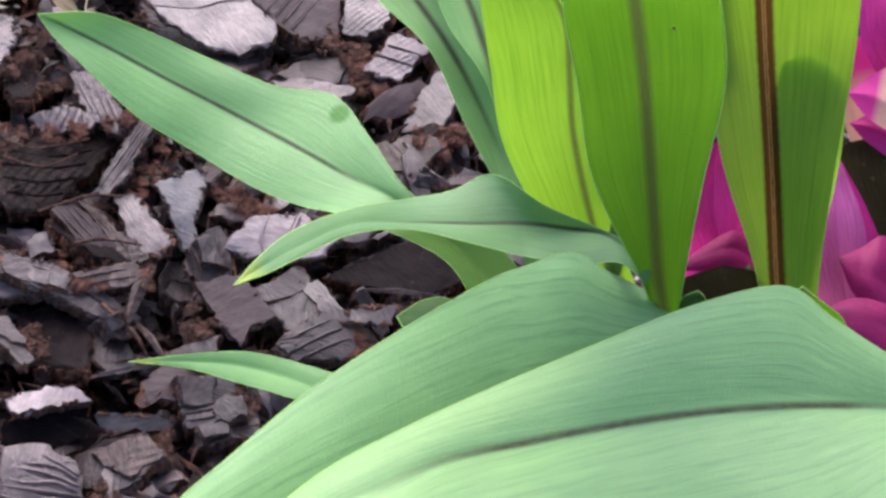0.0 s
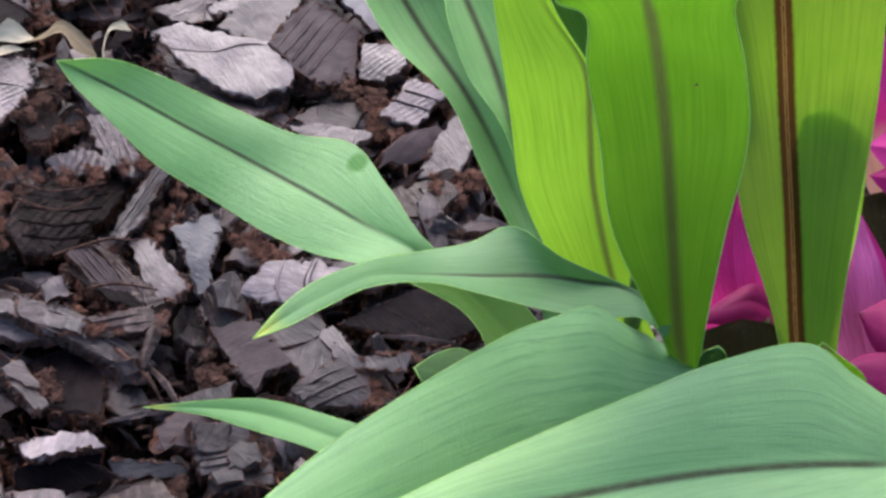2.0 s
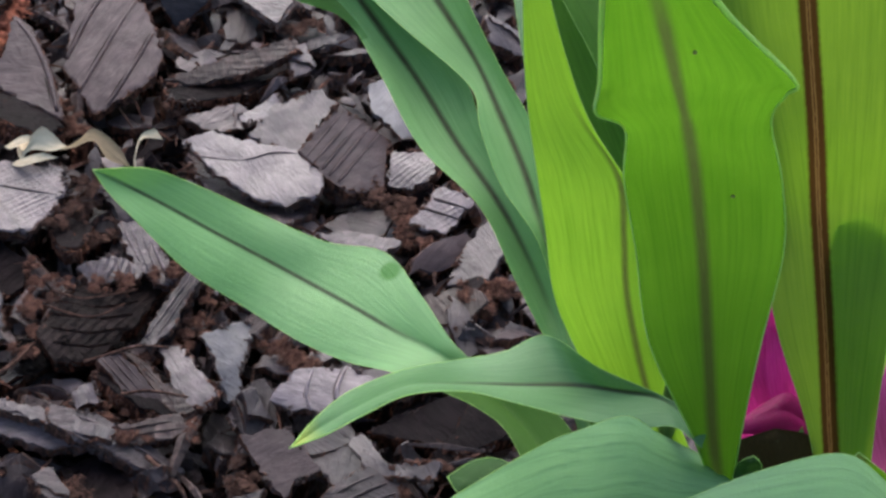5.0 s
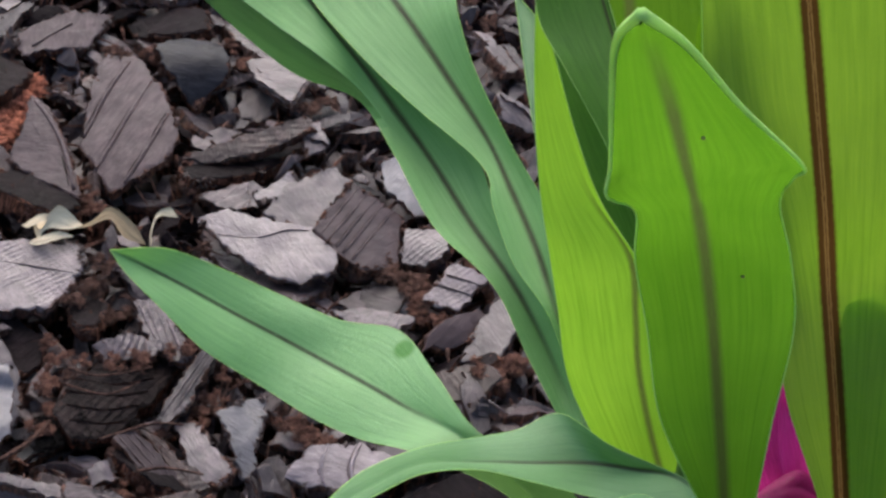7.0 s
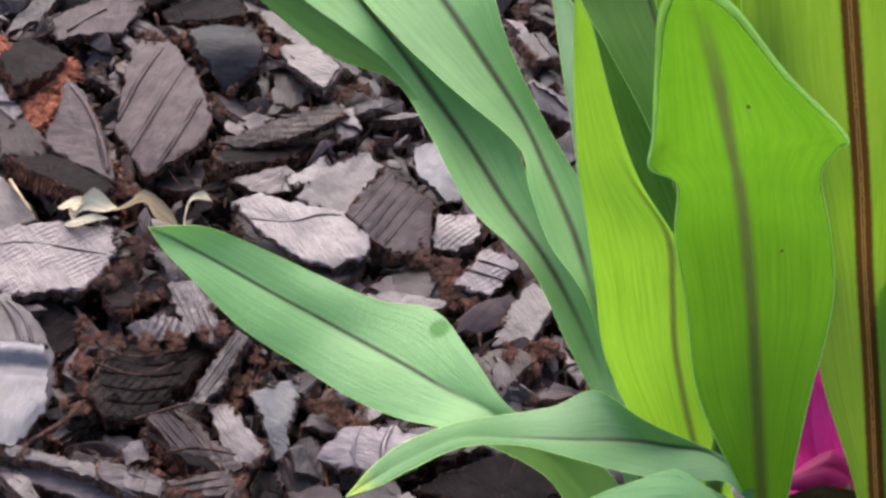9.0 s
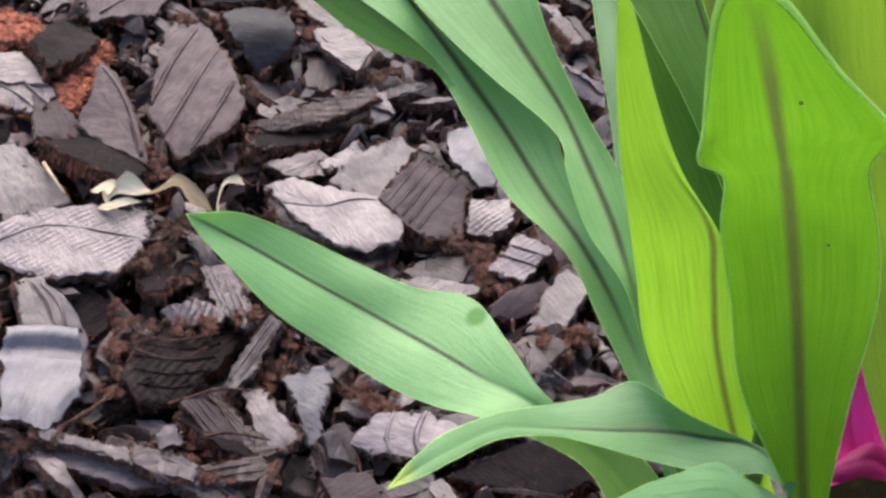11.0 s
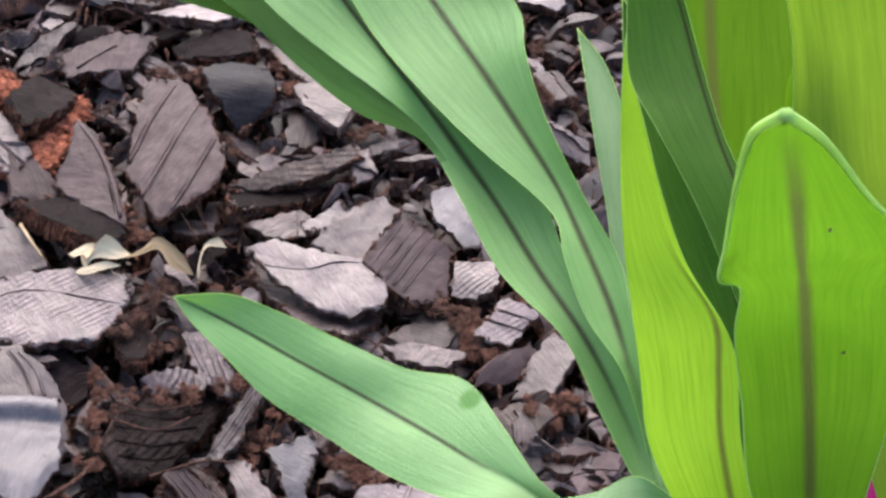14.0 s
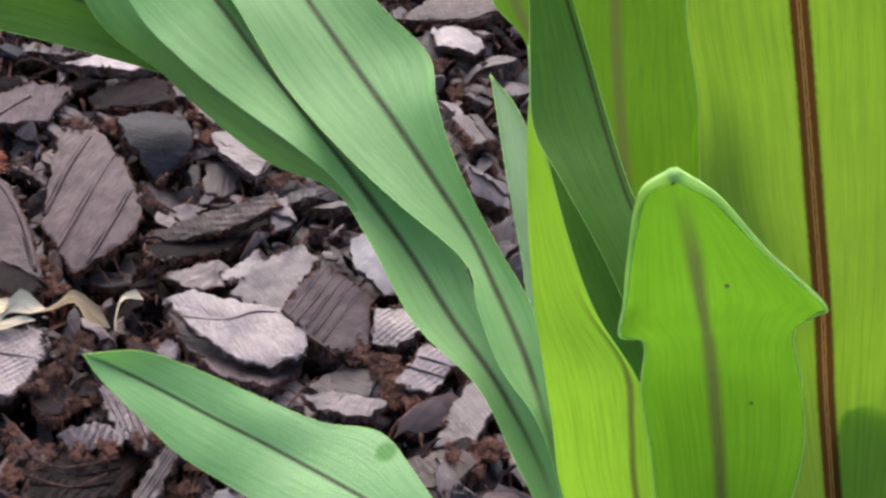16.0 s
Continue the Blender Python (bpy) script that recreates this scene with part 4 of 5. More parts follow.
def chip(outline, x, y, z, thick, tilt_x, tilt_y, material, dome=0.0, bend=None, rib_mm=1.1, ribs=()):
    chip_count[0] += 1
    bend = bend or (chip_count[0] * 67 % 180, 1.5 + chip_count[0] * 31 % 40 / 10)
    laid.append([(x + a, y + b) for a, b in outline])
    ob = new("bark_chip", mesh_of("bark_chip", *chip_rings(outline, thick, dome, chip_count[0], bend=bend), material))
    ob.matrix_world = pose(x * MM, y * MM, z * MM, tilt_x, tilt_y, 0)
    fringe(outline, thick, ob)
    layer = split_layer(outline, dome, chip_count[0]) if material in (LIGHT, MID, DARK, STICK) else None
    if layer:
        flake = new("bark_layer", mesh_of("bark_layer", *layer, material))
        flake.parent = ob
    wide = max(math.hypot(*p) for p in outline)
    for line in ribs:
        pts = []
        for p in spline([Vector((*p, 0)) for p in line], 5):
            p.z = dome * (1 - (p.length / wide) ** 2) + 0.15
            if bend:
                p.z += bend[1] * (0.4 - ((p.x * math.cos(radians(bend[0])) + p.y * math.sin(radians(bend[0]))) / wide) ** 2)
            pts.append(p * MM)
        sizes = [rib_mm * MM * (0.7 + 0.5 * math.sin(3.1 * k / len(pts))) for k in range(len(pts))]
        part("rib", tube(pts, sizes, 8), material, ob, "raised rib")
        # no cut here: a thin dark tube paints the shade beside the rib
        across = (pts[-1] - pts[0]).cross(Vector((0, 0, 1))).normalized() * rib_mm * 1.9 * MM
        part("groove", tube([p + across - Vector((0, 0, 0.0002)) for p in pts], [0.36 * q for q in sizes], 6, 0.6), DARK if material in (RIBBED, MID, CHARRED) else RIBBED, ob, "dark strip painting the groove's shade beside the rib")
    text = " broken bark piece with raised ribs in the mulch" if ribs else " piece of broken bark lying in the mulch"
    return tagged(ob, TONES[material.name] + text, "bark chip", MULCH)


def folded_shell(x, y, z, across, down, material):
    """A smooth curved plate of bark, stepped across by a rounded fold with a recessed band under it."""
    across, down = Vector((*across, 0)), Vector((*down, 0))
    profile = [(0.0, 1.5), (0.03, 4.6), (0.08, 6.0), (0.14, 6.2), (0.19, 5.0), (0.22, 2.2), (0.25, 0.6), (0.33, 0.3), (0.37, 1.2), (0.41, 1.6), (0.47, 0.9), (0.6, 0.7), (0.75, 0.9), (0.88, 0.4), (1.0, -1.6)]
    n = 22
    bm = bmesh.new()
    top, low = [], []
    for v, h in profile:
        rows = ([], [])
        for k in range(n + 1):
            u = k / n
            reach = 1 + 0.26 * u if u < 0.6 else 1.156 - 1.0 * (u - 0.6)
            far = v if v < 0.47 else 0.47 + (v - 0.47) * (reach - 0.47) / 0.53
            ragged = 0.10 * (2 * u - 1) * noise.noise(Vector((v * 5, 4 if u < 0.5 else 9, 1))) + 0.05 * (2 * u - 1) * noise.noise(Vector((v * 19, 2 if u < 0.5 else 6, 1)))
            far += (0.10 * noise.noise(Vector((u * 6, 3, 0))) + 0.05 * noise.noise(Vector((u * 21, 5, 0)))) * (v if v > 0.5 else 0.12 * (v < 0.02))
            p = across * (u + ragged) + down * (far + 0.012 * noise.noise(Vector((u * 7, v * 3, 0))))
            p.z = h - 9 * (u - 0.45) ** 2 + 0.35 * noise.noise(Vector((u * 6, v * 6, 2)))
            rows[0].append(bm.verts.new(p * MM))
            rows[1].append(bm.verts.new((p - Vector((0, 0, 3.2))) * MM))
        top.append(rows[0])
        low.append(rows[1])
    m = len(profile) - 1
    for j in range(m):
        for k in range(n):
            bm.faces.new((top[j][k], top[j + 1][k], top[j + 1][k + 1], top[j][k + 1]))
            bm.faces.new((low[j][k], low[j][k + 1], low[j + 1][k + 1], low[j + 1][k]))
        bm.faces.new((top[j][0], low[j][0], low[j + 1][0], top[j + 1][0]))
        bm.faces.new((top[j][n], top[j + 1][n], low[j + 1][n], low[j][n]))
    for k in range(n):
        bm.faces.new((top[0][k], top[0][k + 1], low[0][k + 1], low[0][k]))
        bm.faces.new((top[m][k], low[m][k], low[m][k + 1], top[m][k + 1]))
    ob = part("bark_chip", bm, material)
    ob.data.set_sharp_from_angle(angle=radians(40))
    ob.location = (x * MM, y * MM, z * MM)
    laid.append([(x, y), (x + across.x, y + across.y), (x + across.x + down.x, y + across.y + down.y), (x + down.x, y + down.y)])
    return tagged(ob, "smooth blue-grey folded shell of bark lying in the mulch", "bark chip", MULCH)


def tuft(x, y, z, radius, material):
    """A lump of torn fibre: a knot with many short strands standing out of it."""
    r = random.Random(x * 31 + y)
    verts, faces = [], []
    knots = [Vector((r.gauss(0, 0.5), r.gauss(0, 0.5), r.gauss(0.1, 0.2))) * radius for k in range(7)]
    for k in range(460):
        root = r.choice(knots) + Vector((r.gauss(0, 0.17), r.gauss(0, 0.17), r.gauss(0, 0.2))) * radius
        run = Vector((r.gauss(0, 1), r.gauss(0, 1), r.gauss(0, 0.6))).normalized() * radius * r.uniform(0.07, 0.20)
        tip = root + run
        thick = radius * r.uniform(0.022, 0.06)
        a = run.orthogonal().normalized() * thick
        b = run.normalized().cross(a)
        base = len(verts)
        for p, s in ((root - run, 0.5), (root, 1.0), (tip, 0.45)):
            for q in range(4):
                v = p + a * s * math.cos(q * 1.5708) + b * s * math.sin(q * 1.5708)
                verts.append((v.x * MM * 1.2, v.y * MM * 1.2, v.z * MM * 0.55))
        for row in (0, 4):
            faces += [(base + row + q, base + row + (q + 1) % 4, base + row + 4 + (q + 1) % 4, base + row + 4 + q) for q in range(4)]
        faces += [(base + 8, base + 9, base + 10, base + 11), (base + 3, base + 2, base + 1, base)]
    ob = new("fibre_tuft", mesh_of("fibre_tuft", verts, faces, None, material))
    bm = bmesh.new()
    bmesh.ops.create_icosphere(bm, subdivisions=4, radius=radius * (0.8 if material is ORANGE else 0.42) * MM)
    for v in bm.verts:
        v.co *= 1 + 0.55 * noise.noise(v.co * (2.2 / (radius * MM)) + Vector((x, y, 0))) + 0.25 * noise.noise(v.co * (7 / (radius * MM)))
        v.co.z *= 0.5
        v.co.x *= 1.15
    part("fibre_lump", bm, material, ob)
    ob.location = (x * MM, y * MM, z * MM)
    return tagged(ob, ("bright orange" if material is ORANGE else "black" if material is HUSK else "reddish-brown") + " tuft of torn bark fibre in the mulch", "bark fibre", "tufts of fibre")


def dry_leaf(points, width, material, label):
    """A dead curled leaf lying on edge, its margins crumpled."""
    pts = [Vector(p) for p in points]
    r = random.Random(len(label) * 3 + int(width))
    stations = []
    for k, p in enumerate(pts[:-1]):
        side = Vector((0.25 + r.uniform(-0.4, 0.4), 0.8, 0.5 + r.uniform(-0.5, 0.5))) * width * (0.6 + 0.4 * math.sin(2.6 * k / len(pts) + 0.4))
        stations.append((*p, *(p + side), *(p - side * r.uniform(0.5, 0.9))))
    ob = blade("dry_leaf", stations, tuple(pts[-1]), None, material, bulge=1.2, rim=False, wave=3.5, steps=3)
    return tagged(ob, label, "dry leaf")


def twig(points, radius, material=None, label="short tan twig lying on the mulch"):
    pts = spline([Vector(p) * MM for p in points], 5)
    sizes = [radius * MM * (1.1 - 0.5 * k / len(pts) + 0.2 * noise.noise(pts[k] * 400)) for k in range(len(pts))]
    return tagged(part("twig", tube(pts, sizes, 7), material or TWIG), label, "twig")


folded_shell(-199.0, -62.5, 22, (40.4, 9.0), (14.2, -60.4), BLUE)
chip([(-25, 56), (-1, 54), (22, 20), (37, -17), (33, -40), (6, -70), (-21, -36), (-25, 2), (-28, 40)], -146.9, 177.3, 18, 12, 4, -4, RIBBED, rib_mm=1.0, ribs=[[(-8, 50), (-16, 12), (-21, -27)], [(10, 32), (1, -12), (-8, -55)], [(27, 2), (20, -33), (12, -62)]])
chip([(-28, 10), (-11, 25), (12, 24), (23, 8), (23, -6), (9, -33), (-7, -20), (-20, -8)], -114.5, 232.9, 20, 10, 8, 4, SHELL, dome=3, bend=(100, 13))
chip([(-20, 46), (-7, 37), (8, 12), (26, -25), (30, -41), (2, -28), (-21, -10), (-19, 13)], -186.5, 129.6, 20, 6, 6, -8, RIBBED, bend=(20, 5), rib_mm=1.5, ribs=[[(-16, 41), (1, 19), (16, -9), (26, -35)]])
chip([(-37, 6), (-17, 30), (6, 30), (33, -2), (26, -26), (3, -23), (-14, -12)], -185.1, 83.8, 24, 14, -22, 10, DARK, bend=(150, 5))
chip([(-33, 27), (-17, 33), (2, 16), (20, 0), (29, -13), (15, -25), (-16, -35)], -222.8, 66.4, 12, 10, 8, -6, SMOOTH, bend=(120, 4))
chip([(-51, -4), (-35, 10), (0, 26), (35, 33), (42, 20), (38, -5), (31, -20), (-13, -34), (-45, -23)], -182.1, 19.2, 18, 12, 6, 2, LINED, rib_mm=0.45, ribs=[[(-42, -11), (-17, 5), (21, 8), (41, 9)]])
chip([(-33, 22), (-21, 31), (-1, 20), (14, 5), (23, -17), (23, -35), (11, -16), (-17, -8)], -172.1, -53.5, 16, 7, 4, 14, SMOOTH, bend=(10, 8), rib_mm=1.1, ribs=[[(-23, 26), (-11, 15), (-1, -1)], [(-18, 26), (-5, 16), (4, 1)]])
chip([(-23, 21), (-7, 25), (16, -8), (20, -14), (12, -18), (-5, -9), (-14, 4)], -84.3, -7.9, 15, 10, 10, -4, RIBFINE, rib_mm=0.6, ribs=[[(-19, 20), (-4, -5)], [(-15, 21), (2, -11)], [(-11, 22), (8, -13)], [(-8, 23), (13, -13)]])
chip([(-20, -3), (-1, 9), (17, 7), (16, -2), (-12, -11)], -102.4, -22.0, 14, 9, 16, 4, RIBFINE, rib_mm=0.5, ribs=[[(-12, 1), (-8, -9)], [(-5, 5), (-1, -6)], [(2, 7), (6, -4)], [(9, 7), (12, -2)]])
chip([(-25, -9), (-10, 20), (14, 48), (30, 48), (28, 9), (8, -37), (-14, -44), (-28, -27)], -105.0, -48.9, 4, 14, -6, 6, CHARRED, dome=6, rib_mm=0.5, ribs=[[(-21, 11), (-2, 11), (18, 25)], [(-25, -1), (0, 0), (20, 13)], [(-25, -12), (-1, -10), (19, 1)], [(-22, -22), (-2, -21), (16, -11)], [(-18, -32), (0, -30), (12, -24)]])
chip([(5, 31), (12, 29), (4, -11), (-5, -26), (-11, -24), (-4, 2)], -64.4, -54.3, 21, 6, 6, 4, MID, rib_mm=0.6, ribs=[[(7, 28), (-8, -20)], [(10, 26), (-3, -19)]])
chip([(-18, 21), (-9, 25), (20, -9), (13, -19), (1, -17), (-8, 0)], -47.4, -93.9, 15, 8, 6, -10, SMOOTH)
chip([(-19, 11), (-6, 23), (6, 28), (8, 7), (6, -5), (10, -19), (6, -26), (-3, -16), (-8, -1)], -26.4, -76.3, 15, 5, 10, 4, BLUE, bend=(90, 3))
chip([(-30, -7), (-19, 12), (11, 19), (31, 9), (24, -8), (3, -12), (-18, -13)], 27.8, -89.0, 14, 8, 10, -4, PALEC, bend=(70, 6), rib_mm=0.9, ribs=[[(-9, 15), (-11, 0), (-7, -12)], [(8, 18), (5, 2), (8, -10)]])
chip([(-50, 19), (-36, 25), (0, 17), (21, 16), (38, -2), (38, -16), (20, -30), (-6, -21), (-27, -5)], -35.2, 75.0, 17, 7, 8, -6, PALEC, dome=2, bend=(30, 4), rib_mm=0.45, ribs=[[(-40, 6), (-12, 3), (7, 11), (22, 12)]])
chip([(-51, 51), (-26, 17), (-5, -7), (22, -18), (39, 10), (38, -5), (23, -31), (-7, -25), (-37, 13)], -36.5, 64.5, 4, 12, -16, 0, MID)
chip([(-26, -19), (-17, 6), (11, 36), (24, 25), (15, 1), (6, -23), (-12, -24)], -20.6, 117.2, 20, 8, 4, 6, SMOOTH)
chip([(-8, 47), (28, 29), (28, -20), (7, -33), (-10, -25), (-27, -12), (-18, 17)], 11.8, 98.5, 17, 16, -4, 16, RIBBED, bend=(0, 0.5), rib_mm=0.55, ribs=[[(-3, 45), (-13, 14), (-22, -15)], [(3, 42), (-7, 11), (-17, -18)], [(9, 39), (-2, 8), (-11, -21)], [(14, 36), (4, 6), (-6, -24)], [(21, 33), (10, 2), (0, -27)]])
chip([(-13, -8), (0, 5), (7, 18), (12, 9), (3, -8), (-9, -15)], -41.6, 121.5, 22, 5, 4, 6, PALEC)
chip([(-14, 13), (11, 17), (15, -2), (1, -15), (-14, -13)], 54.1, 98.4, 13, 10, 10, -4, LINED)
chip([(-18, -15), (-4, 18), (19, 14), (4, -16)], 75.4, 64.5, 14, 8, 10, 8, LINED, rib_mm=0.6, ribs=[[(-11, -1), (10, -3)], [(-7, 8), (15, 6)]])
chip([(-18, -25), (-9, 8), (3, 27), (19, 11), (6, -20)], 101.1, 36.6, 12, 9, 6, -8, SMOOTH)
chip([(-23, 1), (-3, 7), (25, 7), (15, -7), (-14, -8)], 29.2, 28.8, 13, 9, 6, 4, LIGHT)
chip([(-18, 18), (0, 26), (20, -18), (9, -23), (-12, -2)], 35.6, 148.3, 15, 6, 12, -4, BLUE)
chip([(-43, -20), (-9, 1), (33, 28), (40, 19), (7, -7), (-26, -21)], -66.5, 164.8, 18, 10, 18, 0, STICK)
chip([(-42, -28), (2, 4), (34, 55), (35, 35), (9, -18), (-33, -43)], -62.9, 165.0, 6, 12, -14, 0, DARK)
chip([(-29, -11), (-1, 20), (30, 31), (20, -9), (-18, -29)], -208.5, 255.8, 14, 8, 4, 6, RIBBED, rib_mm=0.7, ribs=[[(-14, -20), (5, 10)]])
chip([(-23, 16), (-1, 22), (23, -6), (13, -26), (-12, -5)], -59.3, 237.9, 16, 8, 8, -12, LIGHT, rib_mm=0.6, ribs=[[(-15, 9), (7, -15)]])
chip([(-9, 5), (1, 15), (10, -3), (-1, -16)], -26.8, 181.5, 16, 6, 6, 12, LIGHT)
chip([(-22, -10), (-11, 29), (18, 23), (17, -2), (-2, -37)], -232.6, 189.2, 22, 14, -10, 8, DARK, bend=(60, 6))
chip([(-28, 26), (-5, 27), (25, -6), (22, -26), (-16, -19)], -253.2, 153.4, 14, 10, 8, -8, LIGHT, rib_mm=0.9, ribs=[[(-25, 15), (1, 2), (23, -17)], [(-21, 1), (-1, -8), (20, -24)]])
chip([(-22, -3), (12, 10), (22, 5), (-11, -12)], -72.7, -211.3, 14, 8, 4, 4, PALEC)
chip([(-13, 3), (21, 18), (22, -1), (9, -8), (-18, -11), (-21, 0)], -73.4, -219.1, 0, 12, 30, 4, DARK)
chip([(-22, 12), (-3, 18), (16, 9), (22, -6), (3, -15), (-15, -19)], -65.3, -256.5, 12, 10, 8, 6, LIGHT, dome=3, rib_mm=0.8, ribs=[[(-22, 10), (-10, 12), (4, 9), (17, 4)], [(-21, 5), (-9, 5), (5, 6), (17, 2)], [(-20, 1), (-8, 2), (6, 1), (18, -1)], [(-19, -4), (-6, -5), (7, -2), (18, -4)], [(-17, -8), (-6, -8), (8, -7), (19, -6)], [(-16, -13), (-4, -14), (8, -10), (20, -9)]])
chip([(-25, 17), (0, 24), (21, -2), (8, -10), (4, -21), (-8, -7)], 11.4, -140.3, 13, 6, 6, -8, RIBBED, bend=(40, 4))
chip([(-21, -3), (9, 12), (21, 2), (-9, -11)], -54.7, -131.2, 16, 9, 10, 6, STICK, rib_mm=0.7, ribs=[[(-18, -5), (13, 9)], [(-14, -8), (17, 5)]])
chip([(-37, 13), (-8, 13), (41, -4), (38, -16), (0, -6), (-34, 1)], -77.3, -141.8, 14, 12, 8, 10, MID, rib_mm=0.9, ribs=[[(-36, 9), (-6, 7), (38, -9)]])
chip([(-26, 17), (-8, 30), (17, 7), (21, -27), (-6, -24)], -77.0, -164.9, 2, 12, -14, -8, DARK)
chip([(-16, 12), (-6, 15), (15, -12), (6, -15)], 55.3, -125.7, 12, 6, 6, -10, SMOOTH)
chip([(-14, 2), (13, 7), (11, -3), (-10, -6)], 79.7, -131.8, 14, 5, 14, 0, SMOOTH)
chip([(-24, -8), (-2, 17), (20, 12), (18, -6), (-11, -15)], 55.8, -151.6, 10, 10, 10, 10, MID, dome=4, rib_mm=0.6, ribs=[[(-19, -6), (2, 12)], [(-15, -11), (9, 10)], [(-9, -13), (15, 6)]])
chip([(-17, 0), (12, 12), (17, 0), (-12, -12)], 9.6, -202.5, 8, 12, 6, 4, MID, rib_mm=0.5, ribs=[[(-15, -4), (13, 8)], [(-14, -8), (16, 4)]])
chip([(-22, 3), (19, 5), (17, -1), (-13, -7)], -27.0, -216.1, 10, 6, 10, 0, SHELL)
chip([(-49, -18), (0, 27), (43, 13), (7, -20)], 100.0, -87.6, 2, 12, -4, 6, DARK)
chip([(-30, -2), (2, 10), (33, 13), (16, -6), (-19, -15)], 53.9, -74.7, 12, 8, 8, 0, SMOOTH)
chip([(-9, -26), (2, 27), (9, 27), (-2, -28)], -60.1, -47.8, 13, 6, 7, 13, DARK)
chip([(-24, -7), (1, 16), (22, 13), (14, -8), (-12, -14)], 29.1, 51.5, 6, 10, 0, -4, MID)
chip([(-43, 10), (-21, 7), (13, 2), (51, -5), (49, -12), (12, -5), (-22, 1), (-41, 2)], -123.0, -134.0, 18, 10, 8, -2, LIGHT, rib_mm=0.5, ribs=[[(-42, 7), (-11, 3), (48, -8)], [(-41, 4), (-13, 1), (46, -10)]])
chip([(-34, 8), (-13, 8), (18, 3), (52, -3), (24, -10), (-14, -4), (-32, -2)], -130.2, -136.9, 8, 10, 6, 0, LIGHT)
chip([(-24, 28), (-11, 22), (4, 4), (20, -8), (18, -20), (-9, -24)], -222.1, 130.9, 12, 8, 2, 4, RIBBED)
chip([(-24, 13), (-14, 21), (26, -13), (12, -20)], -71.6, -104.8, 14, 8, 6, 8, RIBBED, rib_mm=0.45, ribs=[[(-21, 14), (14, -18)], [(-18, 17), (18, -16)], [(-15, 19), (22, -14)]])
chip([(-25, 22), (-14, 16), (23, -16), (15, -21)], -60.0, -98.0, 12, 8, 8, -8, STICK, rib_mm=0.45, ribs=[[(-20, 18), (17, -18)], [(-16, 16), (20, -17)]])
chip([(-17, -3), (11, 9), (18, 3), (-12, -10)], -56.7, -133.2, 16, 8, 10, 4, STICK, rib_mm=0.45, ribs=[[(-15, -4), (13, 7)], [(-13, -7), (15, 5)]])
chip([(-8, 1), (2, 9), (9, -1), (-3, -9)], -96.4, -114.8, 14, 6, 8, 0, SMOOTH)
chip([(-18, 2), (12, 12), (17, -2), (-11, -12)], 3.8, -191.2, 10, 14, 12, 17, MID)
chip([(-22, 8), (-10, 23), (5, 9), (28, -18), (10, -17), (-10, -5)], -74.5, -104.0, 12, 10, -14, 10, DARK)
chip([(-14, 7), (-5, 16), (14, -8), (11, -14), (-6, -2)], -97.5, -178.8, 12, 8, -7, 9, MID)
chip([(-17, -1), (16, 11), (12, -1), (-10, -9)], -9.1, -167.3, 6, 8, 13, -15, MID)
chip([(-21, 15), (6, 12), (20, -4), (12, -14), (-17, -8)], 73.4, 404.6, 10, 8, 7, -6, PALEC)
chip([(-17, 12), (13, 7), (17, -11), (-12, -8)], 102.5, 239.8, 12, 12, 13, 16, LIGHT)
chip([(-37, 4), (-8, 13), (38, -1), (20, -13), (-13, -3)], -161.4, 317.8, 12, 8, -6, -14, PALEC)
chip([(-33, 5), (-2, 19), (23, 12), (30, -11), (5, -14), (-22, -11)], -139.9, 287.9, 10, 10, 3, -16, DARK)
chip([(-27, 21), (7, 25), (29, -23), (6, -22), (-16, -2)], -79.4, 281.8, 10, 9, -10, -3, MID)
chip([(-45, -17), (-23, 11), (18, 29), (37, -4), (13, -18)], 70.2, 444.8, 12, 12, 4, -12, STICK)
chip([(-16, 9), (2, 26), (16, -9), (-2, -26)], 90.1, 304.9, 9, 9, -16, 13, MID)
chip([(-26, -4), (6, 14), (23, 2), (-3, -12)], -63.8, 122.9, 9, 9, 15, 0, LIGHT)
chip([(-27, 3), (-3, 27), (8, 9), (23, -16), (-0, -23)], 42.1, -126.9, 9, 10, -3, 3, MID)
chip([(-22, 2), (4, 13), (17, -2), (1, -14)], -24.6, -236.6, 12, 10, 4, -15, STICK)
chip([(-23, 16), (-15, 21), (17, 6), (19, -13), (9, -22), (-7, -8)], -168.1, -18.3, 2, 10, 7, 8, DARK)
chip([(-17, 13), (-6, 20), (11, 10), (13, -22), (-0, -20)], -131.7, 3.0, 12, 10, -16, -15, DARK)

tuft(-278, 214, 11, 12.2, ORANGE)
tuft(-266, 204, 11, 16.0, ORANGE)
tuft(-283, 198, 11, 19.8, ORANGE)
tuft(-218, 204, 9, 9.9, ORANGE)
tuft(-221, 184, 9, 13.0, ORANGE)
tuft(-222, 161, 9, 16.1, ORANGE)
tuft(-221, 143, 9, 11.4, ORANGE)
tuft(-163, 115, 9, 4.6, RUSTY)
tuft(-154, 102, 9, 6.0, RUSTY)
tuft(-149, 94, 9, 7.4, RUSTY)
tuft(-136, 254, 9, 5.3, RUSTY)
tuft(-148, 257, 9, 6.7, RUSTY)
tuft(-171, 252, 9, 4.6, RUSTY)
tuft(-94, 276, 9, 6.0, RUSTY)
tuft(-85, 255, 9, 7.4, RUSTY)
tuft(-100, 150, 10, 5.3, COIR)
tuft(-95, 130, 10, 7.0, COIR)
tuft(-36, 218, 10, 8.7, COIR)
tuft(-25, 227, 10, 6.2, COIR)
tuft(-57, 237, 10, 7.8, COIR)
tuft(-75, 276, 10, 5.3, COIR)
